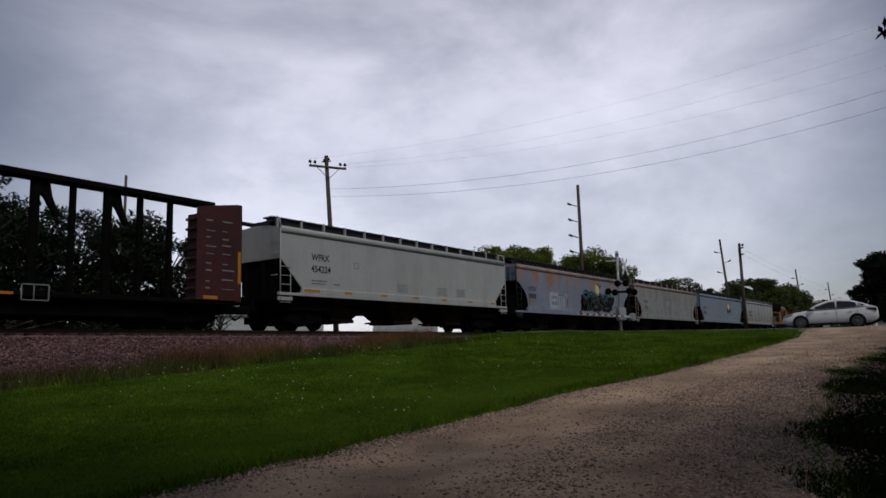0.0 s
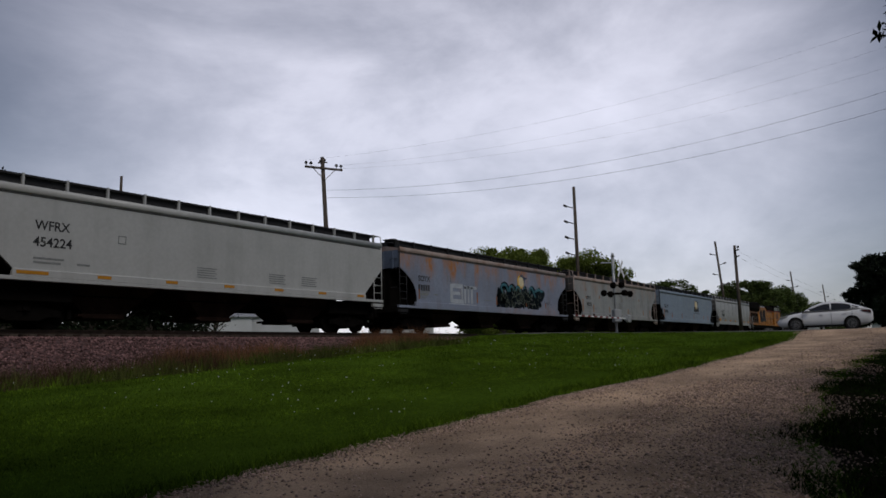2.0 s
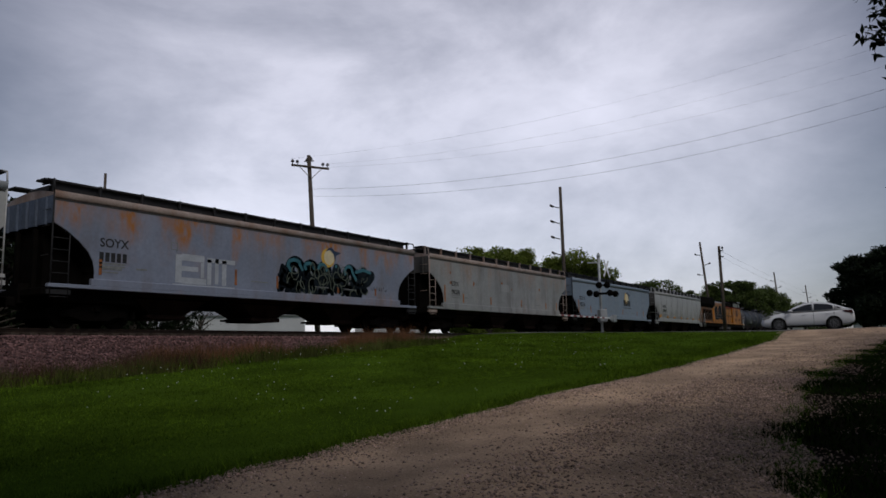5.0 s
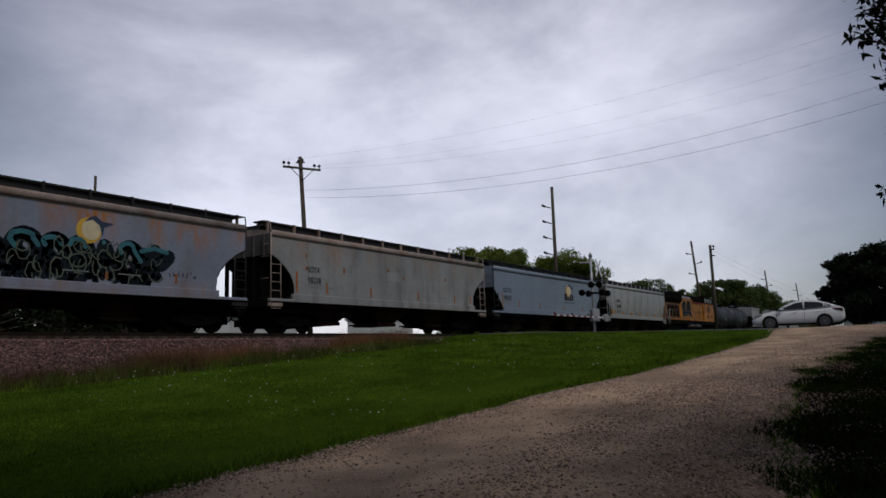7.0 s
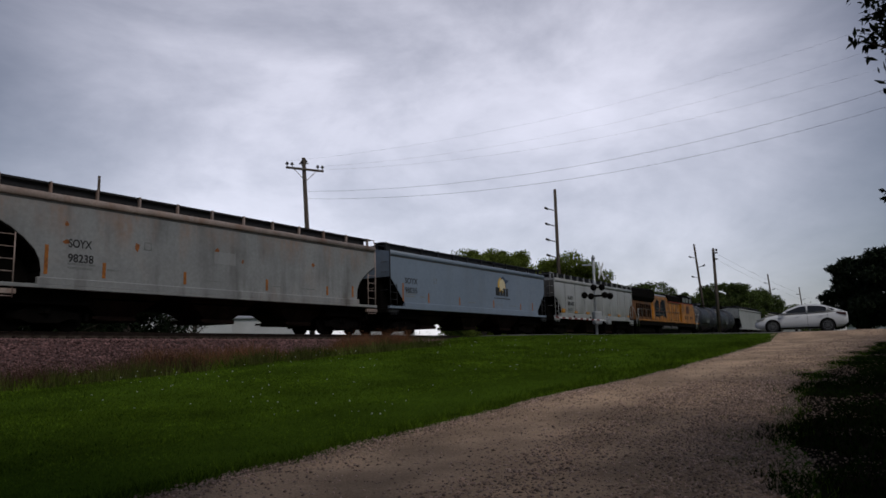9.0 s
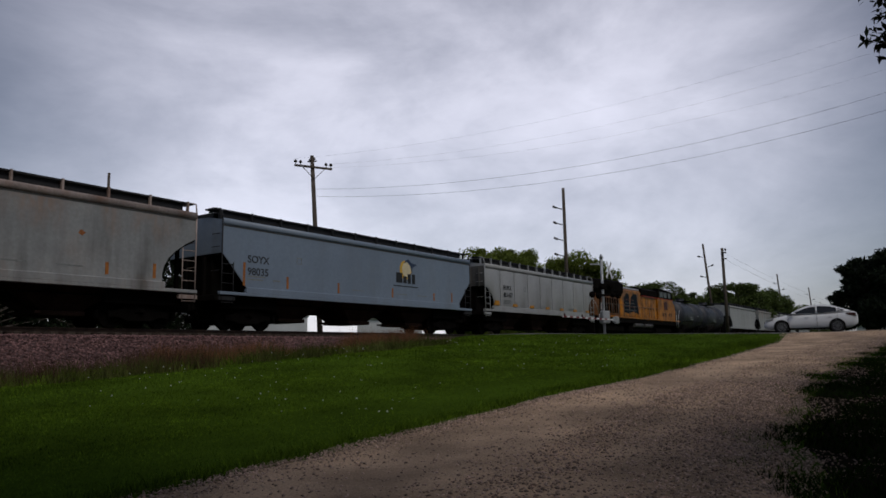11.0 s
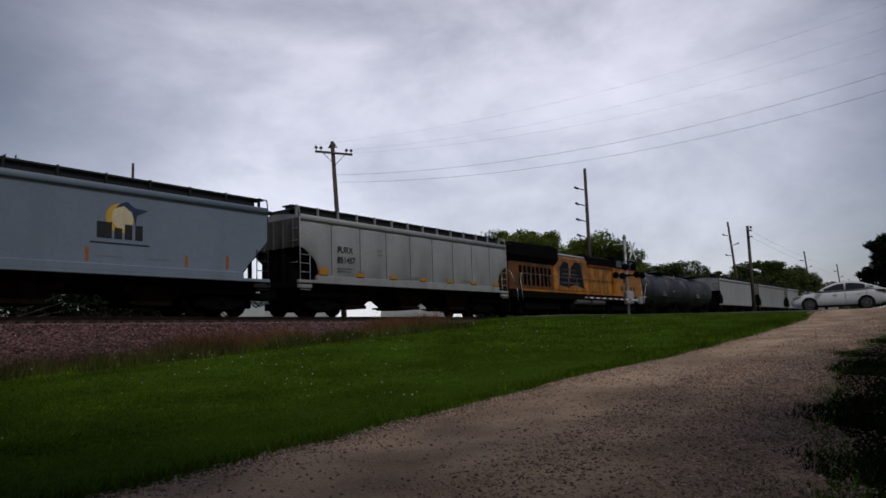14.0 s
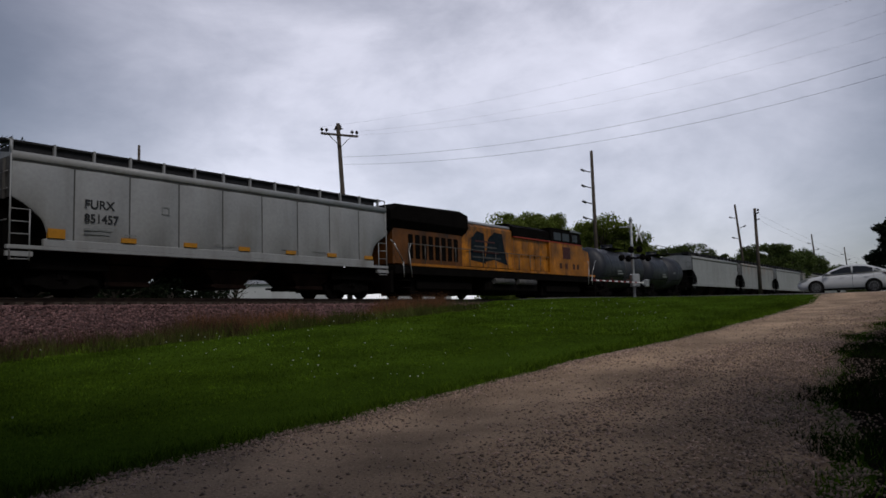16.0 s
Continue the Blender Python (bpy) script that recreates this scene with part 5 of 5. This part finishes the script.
# ---- the near tree, whose twigs hang into view ----
def near_tree():
    rnd = random.Random(77)
    x, y = 10.5, -5.6
    z0 = ground_z(x, y) - 0.1
    w = thing("shade_tree", pose(x, y, z0), "dark leafy shade tree overhanging the drive", "tree")
    wood, crown = Shape(), Shape()
    wood.tube((0, 0, 0), (0.1, 0.1, 2.4), 0.28, 12, 0.22)
    wood.tube((0.1, 0.1, 2.4), (-0.2, 0.3, 6.5), 0.22, 10, 0.06)
    for k in range(46):
        a, h = rnd.uniform(0, 6.283), rnd.uniform(2.6, 7.5)
        reach = rnd.uniform(0.8, 3.6)
        c = (reach * math.cos(a), min(reach * math.sin(a), 2.9), h)
        wood.tube((0, 0.1, min(h * 0.75, 5.5)), c, 0.05, 5, 0.012)
        leaf_cloud(crown, c, (0.9, 0.9, 0.65), 150, 0.065, rnd)
    # twigs that reach over the drive: bearing, elevation, distance, spread
    for az, el, r0, sp, n in ((-0.9, 21.8, 9.5, 0.42, 150), (0.6, 21.0, 9.3, 0.24, 46), (1.9, 20.4, 9.2, 0.13, 14), (-0.6, 18.2, 9.4, 0.22, 60), (0.5, 17.1, 9.3, 0.1, 12), (-1.2, 19.8, 9.6, 0.4, 120), (0.2, 23.8, 9.5, 0.36, 90), (-1.4, 15.6, 9.5, 0.3, 60), (0.3, 13.8, 9.4, 0.09, 6), (0.9, 9.6, 9.6, 0.14, 16), (-0.6, 9.2, 9.6, 0.26, 40), (-2.0, 11.5, 9.6, 0.4, 90), (-1.8, 24.0, 9.6, 0.5, 160)):
        cx, cy = at_bearing(az, r=r0)
        c = Vector((cx - x, cy - y, r0 * math.tan(radians(el)) - 0.956 - z0))
        wood.pipe([(-0.1, 0.2, c.z * 0.8 + 0.6), (c * 0.6 + Vector((0, 0, 0.6))), c], 0.012, 5)
        leaf_cloud(crown, c, (sp, sp, sp), int(n * 1.7), 0.06, rnd)
    part("trunk", wood, BARK, w)
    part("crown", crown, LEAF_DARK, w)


near_tree()


# unseen near-side trees, added only to shade the lawn, verge and drive
for k, (x, y, h, spread) in enumerate(((-4.6, 8.5, 16, 5.2), (-10.5, 12.0, 15, 5.5), (-6.5, -1.9, 14, 4.6), (-2.5, -1.6, 16, 5.4), (-3.2, -4.5, 15, 4.8), (-6.5, 15.5, 16, 5.0))):
    tree(x, y, h, spread, "tall unseen tree added to shade the lawn", LEAF_DARK, 301 + k, 0.3, 90, 260, 0.4, 0.5)
for k, (x, y, h, spread) in enumerate(((5.5, -5.4, 11, 3.6), (13.5, -5.6, 10, 3.6), (21.5, -6.8, 8.5, 4.2), (28.0, -7.0, 9, 4.2), (12.0, -11.0, 12, 5.0))):
    tree(x, y, h, spread, "unseen tree added to shade the verge and drive", LEAF_DARK, 321 + k, 0.26, 80, 240, 0.3, 0.25)

# ---- white sheds seen under the wagons ----
def shed(az0, az1, r0, el_eave, el_ridge, label, wall=None):
    wall = wall or SIDING
    a, b = Vector(at_bearing(az1, r=r0)), Vector(at_bearing(az0, r=r0))
    mid, length = (a + b) / 2, (b - a).length
    turn = math.degrees(math.atan2(b.y - a.y, b.x - a.x))
    z0 = ground_z(mid.x, mid.y)
    eave, ridge = (r0 * math.tan(radians(e)) - 0.956 - z0 for e in (el_eave, el_ridge))
    w = thing("shed", pose(mid.x, mid.y, z0, 0, 0, turn), label, "shed")
    h, d = length / 2, 4.0
    part("wall", Shape().box(-h, h, -d, d, -0.1, eave), wall, w)
    part("roof", Shape().loft([[(x, -d - 0.3, eave), (x, 0, ridge), (x, d + 0.3, eave), (x, d + 0.3, eave - 0.1), (x, -d - 0.3, eave - 0.1)] for x in (-h - 0.3, h + 0.3)], smooth=False), ROOFING, w)
    part("door", Shape().box(-h * 0.3, h * 0.1, -d - 0.04, -d + 0.02, 0, min(2.2, eave - 0.2)), GALV, w)
    for k in range(5):
        part("siding_seam", Shape().box(-h + (k + 0.5) * h * 0.4 - 0.03, -h + (k + 0.5) * h * 0.4 + 0.03, -d - 0.03, -d + 0.01, 0, eave - 0.12), SIDING, w)


shed(50.4, 55.8, 92, 2.9, 4.0, "pale shed with a grey gabled metal roof")
shed(45.3, 50.3, 95, 2.9, 3.5, "low white shed beside the track")
shed(36.3, 41.2, 85, 2.6, 3.0, "long white building beyond the track")
shed(1.2, 4.6, 110, 1.25, 1.6, "small pale house far down the road")

# ---- lawn, gravel, weeds and dandelions ----
rng = np.random.default_rng(4)


def on_ground(x, y, dz=0.0):
    return np.array([(a, b, ground_z(a, b) + dz) for a, b in zip(x, y)])


def lawn(count, x0, x1, y0, y1, h0, h1, wide, name, label, material_=BLADE, keep=None, lean=0.5):
    x, y = x0 + (x1 - x0) * rng.uniform(0, 1, count) ** 1.35, rng.uniform(y0, y1, count)
    ok = np.array([(b > edge_left(a) - 0.06 or b < edge_right(a) + 0.06) and (keep is None or keep(a, b)) for a, b in zip(x, y)])
    x, y = x[ok], y[ok]
    return blades(name, on_ground(x, y, -0.01), rng.uniform(h0, h1, len(x)), rng.uniform(0.5, 1.0, len(x)) * wide, material_, label, "grass", rng, lean)


def far_side(a, b):
    return b < 18.6 and a < 36.8


lawn(150000, 2.5, 20, 6.5, 13.5, 0.02, 0.05, 0.005, "lawn_grass", "short bright green mown grass", keep=far_side)
lawn(90000, 4, 37, 9, 18.6, 0.03, 0.065, 0.010, "lawn_grass", "short bright green mown grass", keep=far_side)
lawn(40000, 18, 37, 6.5, 18.6, 0.03, 0.07, 0.016, "lawn_grass", "short bright green mown grass", keep=far_side)


# ground under the drive's trees, with a low broad-leaved cover in patches
# both colours are near black to stand in for the verge's shade
SHADE_SOIL = material("shade_dark_soil", (0.020, 0.017, 0.011), 1.0, 0, 0.4, 1.2, 0.8, 24.0, spec=0.0)
SHADE_COVER = material("shade_dark_cover", (0.017, 0.034, 0.006), 0.9, 0, 0.4, 0.8, 0, 6, island=0.6, spec=0.0)


def verge_edge(x):
    return edge_right(x) - 0.12 + 0.35 * noise.noise((x * 0.55, 21.0, 0)) + 0.2 * noise.noise((x * 1.9, 27.0, 0))


verge_sheet = Shape()
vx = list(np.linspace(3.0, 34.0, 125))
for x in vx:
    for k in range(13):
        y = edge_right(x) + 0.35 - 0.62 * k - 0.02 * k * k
        verge_sheet.v.append((x, y, ground_z(x, y) + (0.012 if k else -0.04)))
verge_sheet.skin([(i * 13 + k, i * 13 + k + 1, (i + 1) * 13 + k + 1, (i + 1) * 13 + k) for i in range(len(vx) - 1) for k in range(12)], True)
tagged(part("leaf_mould", verge_sheet, SHADE_SOIL), "verge soil coloured near black to stand in for shade", "ground", kind="structure")
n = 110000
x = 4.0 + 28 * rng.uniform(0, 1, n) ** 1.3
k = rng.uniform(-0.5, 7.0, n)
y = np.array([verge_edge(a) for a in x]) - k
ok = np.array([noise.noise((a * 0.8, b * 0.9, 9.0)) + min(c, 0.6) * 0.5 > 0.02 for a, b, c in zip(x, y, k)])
blades("ground_cover", on_ground(x[ok], y[ok], 0.025), rng.uniform(0.03, 0.10, ok.sum()), rng.uniform(0.004, 0.012, ok.sum()), SHADE_COVER, "low green ground cover coloured near black to stand in for shade", "plants", rng, 0.7)
lawn(26000, 2.5, 34, 5.4, 7.0, 0.06, 0.17, 0.008, "grass_edge", "longer grass along the edge of the drive")


# tufts that creep from the shaded verge into the gravel
n = 9000
x = rng.uniform(5.5, 30, n)
k = rng.uniform(-0.3, 1.0, n)
y = np.array([edge_right(a) for a in x]) + k * 0.9
ok = np.array([noise.noise((a * 1.1, b * 1.3, 4.0)) - 0.5 * c > -0.12 for a, b, c in zip(x, y, k)])
blades("creeping_grass", on_ground(x[ok], y[ok], 0.02), rng.uniform(0.03, 0.08, ok.sum()), rng.uniform(0.003, 0.008, ok.sum()), BLADE, "grass tufts creeping into the gravel", "grass", rng)


def drive_point(count, x0, x1, power=1.5):
    x = x0 + (x1 - x0) * rng.uniform(0, 1, count) ** power
    k = rng.uniform(-0.02, 1.02, count)
    y = np.array([edge_right(a) + (edge_left(a) - edge_right(a)) * b for a, b in zip(x, k)])
    # loose stones gather between and beside the wheel tracks
    ok = rng.uniform(0, 1, count) > 0.6 * np.exp(-((k - 0.31) / 0.1) ** 2) + 0.9 * np.exp(-((k - 0.7) / 0.24) ** 4)
    q = on_ground(x[ok], y[ok], 0.034)
    q[:, 2] += 0.03 * np.sin(np.pi * np.clip(k[ok], 0, 1)) - 0.018 * (np.exp(-((k[ok] * 16 - 5) / 1.4) ** 2) + np.exp(-((k[ok] * 16 - 11) / 1.4) ** 2))
    q[:, 2] -= 0.03 * ((k[ok] < 0.03) | (k[ok] > 0.97))
    return q


p = drive_point(95000, -1.0, 16, 1.3)
stones("loose_gravel", p, 0.008 + 0.022 * rng.uniform(0, 1, len(p)) ** 2, STONE, "loose tan and grey gravel stones on the drive", rng)
n = 9000
x = 4.0 + 24 * rng.uniform(0, 1, n) ** 1.2
k = rng.uniform(0, 1.0, n) ** 2 * 2.6
y = np.array([edge_right(a) for a in x]) - k
ok = np.array([noise.noise((a * 0.8, b * 0.9, 9.0)) < 0.05 for a, b in zip(x, y)])
stones("stray_gravel", on_ground(x[ok], y[ok], 0.022), rng.uniform(0.008, 0.022, ok.sum()), STONE, "stray gravel stones strewn over the verge", rng)
p = drive_point(14000, 12, 37, 1.2)
stones("loose_gravel", p, rng.uniform(0.014, 0.03, len(p)), STONE, "loose tan and grey gravel stones on the drive", rng)
n = 46000
bx_ = rng.uniform(3, 36, n)
k = rng.uniform(0, 1, n)
by_ = -5.2 + 3.6 * k
bz_ = np.interp(by_, [q[0] for q in prof], [q[1] for q in prof])
ok = np.array([c > ground_z(a, TRACK + b) - 0.05 for a, b, c in zip(bx_, by_, bz_)])
p = np.stack([bx_, TRACK + by_, bz_ + 0.015], 1)[ok]
stones("ballast_stone", p, rng.uniform(0.028, 0.07, len(p)), BSTONE, "sharp pinkish ballast stones on the bank", rng)


def bank_z(a, b):
    return max(ground_z(a, b), float(np.interp(b - TRACK, [q[0] for q in prof], [q[1] for q in prof])))


def weeds(count, x0, x1, y0, y1, h0, h1, label, wide=0.010, material_=WEED, name="dry_weeds", lean=0.3):
    """Stalks in uneven tussocks, tallest in the middle of each."""
    n = max(count // 60, 1)
    cx, cy, size = rng.uniform(x0, x1, n), rng.uniform(y0, y1, n), rng.uniform(0.35, 1.0, n)
    q = rng.integers(0, n, count)
    dx, dy = rng.normal(0, 0.22, count), rng.normal(0, 0.16, count)
    x, y = cx[q] + dx * (0.6 + size[q]), cy[q] + dy * (0.6 + size[q])
    tall = (h0 + (h1 - h0) * size[q] * np.exp(-(dx ** 2 + dy ** 2) * 6)) * rng.uniform(0.5, 1.1, count)
    z = np.array([bank_z(a, b) for a, b in zip(x, y)])
    blades(name, np.stack([x, y, z - 0.02], 1), tall, rng.uniform(0.4, 1.0, count) * wide, material_, label, "weeds", rng, lean)


ROUGH = material("rough_olive_grass", (0.075, 0.085, 0.024), 0.9, 0, 0.35, 0.6, 0, 6, island=0.5, spec=0.05)
DARKWEED = material("brown_weeds", (0.070, 0.040, 0.026), 0.9, 0, 0.35, 0.7, 0, 6, island=0.5, spec=0.05)
weeds(5200, 12.5, 17.3, 18.2, 19.7, 0.2, 1.0, "dry reddish weeds at the foot of the ballast bank")
weeds(7000, 21.5, 25.5, 18.6, 20.4, 0.25, 1.05, "dry reddish weeds at the foot of the ballast bank")
weeds(2200, 17.0, 22.0, 18.2, 19.2, 0.10, 0.55, "short dry weeds at the foot of the ballast bank")
weeds(6500, 3.0, 13.5, 17.6, 19.3, 0.2, 0.95, "brown weeds at the foot of the ballast bank", material_=DARKWEED)
weeds(9000, 6.0, 26.0, 17.2, 18.5, 0.15, 0.75, "rough olive grass in tussocks below the bank", 0.012, ROUGH, "rough_grass")
lawn(9000, 6, 30, 17.4, 19.0, 0.1, 0.3, 0.012, "rough_grass", "rough green grass at the foot of the bank", lean=0.35)

FLUFF = material("dandelion_fluff", (0.62, 0.64, 0.58), 0.9, 0, 0.15, 20, 0, 60, spec=0.1)
fx_, fy_ = [], []
while len(fx_) < 190:
    a, b = rng.uniform(4, 30), rng.uniform(7.2, 17.5)
    if noise.noise((a * 0.25, b * 0.3, 5.0)) > -0.1:
        fx_.append(a)
        fy_.append(b)
p = on_ground(np.array(fx_), np.array(fy_), 0.0)
hh = rng.uniform(0.1, 0.3, len(p))
blades("dandelion_stems", p, hh, np.full(len(p), 0.005), BLADE, "thin green dandelion stems in the lawn", "flowers", rng, 0.02)
p[:, 2] += hh
stones("dandelion_heads", p, rng.uniform(0.012, 0.027, len(p)), FLUFF, "white dandelion seed heads dotted over the lawn", rng)["category"] = "flowers"


def motions():
    def travelled(t):
        return 5.5564 * t - 0.038876 * t * t + 0.0017607 * t ** 3

    for w, x in moving:
        walk(w, [(t, pose(x - travelled(t), TRACK, 0)) for t in (0, 2, 4, 6, 8, 10, 12, 14, 16)])
    steps = 144
    for wheel, dx in turning:
        walk(wheel, [(16 * k / steps, pose(dx, 0, 0.457) @ Matrix.Rotation(-travelled(16 * k / steps) / 0.457, 4, "Y")) for k in range(steps + 1)])


motions()
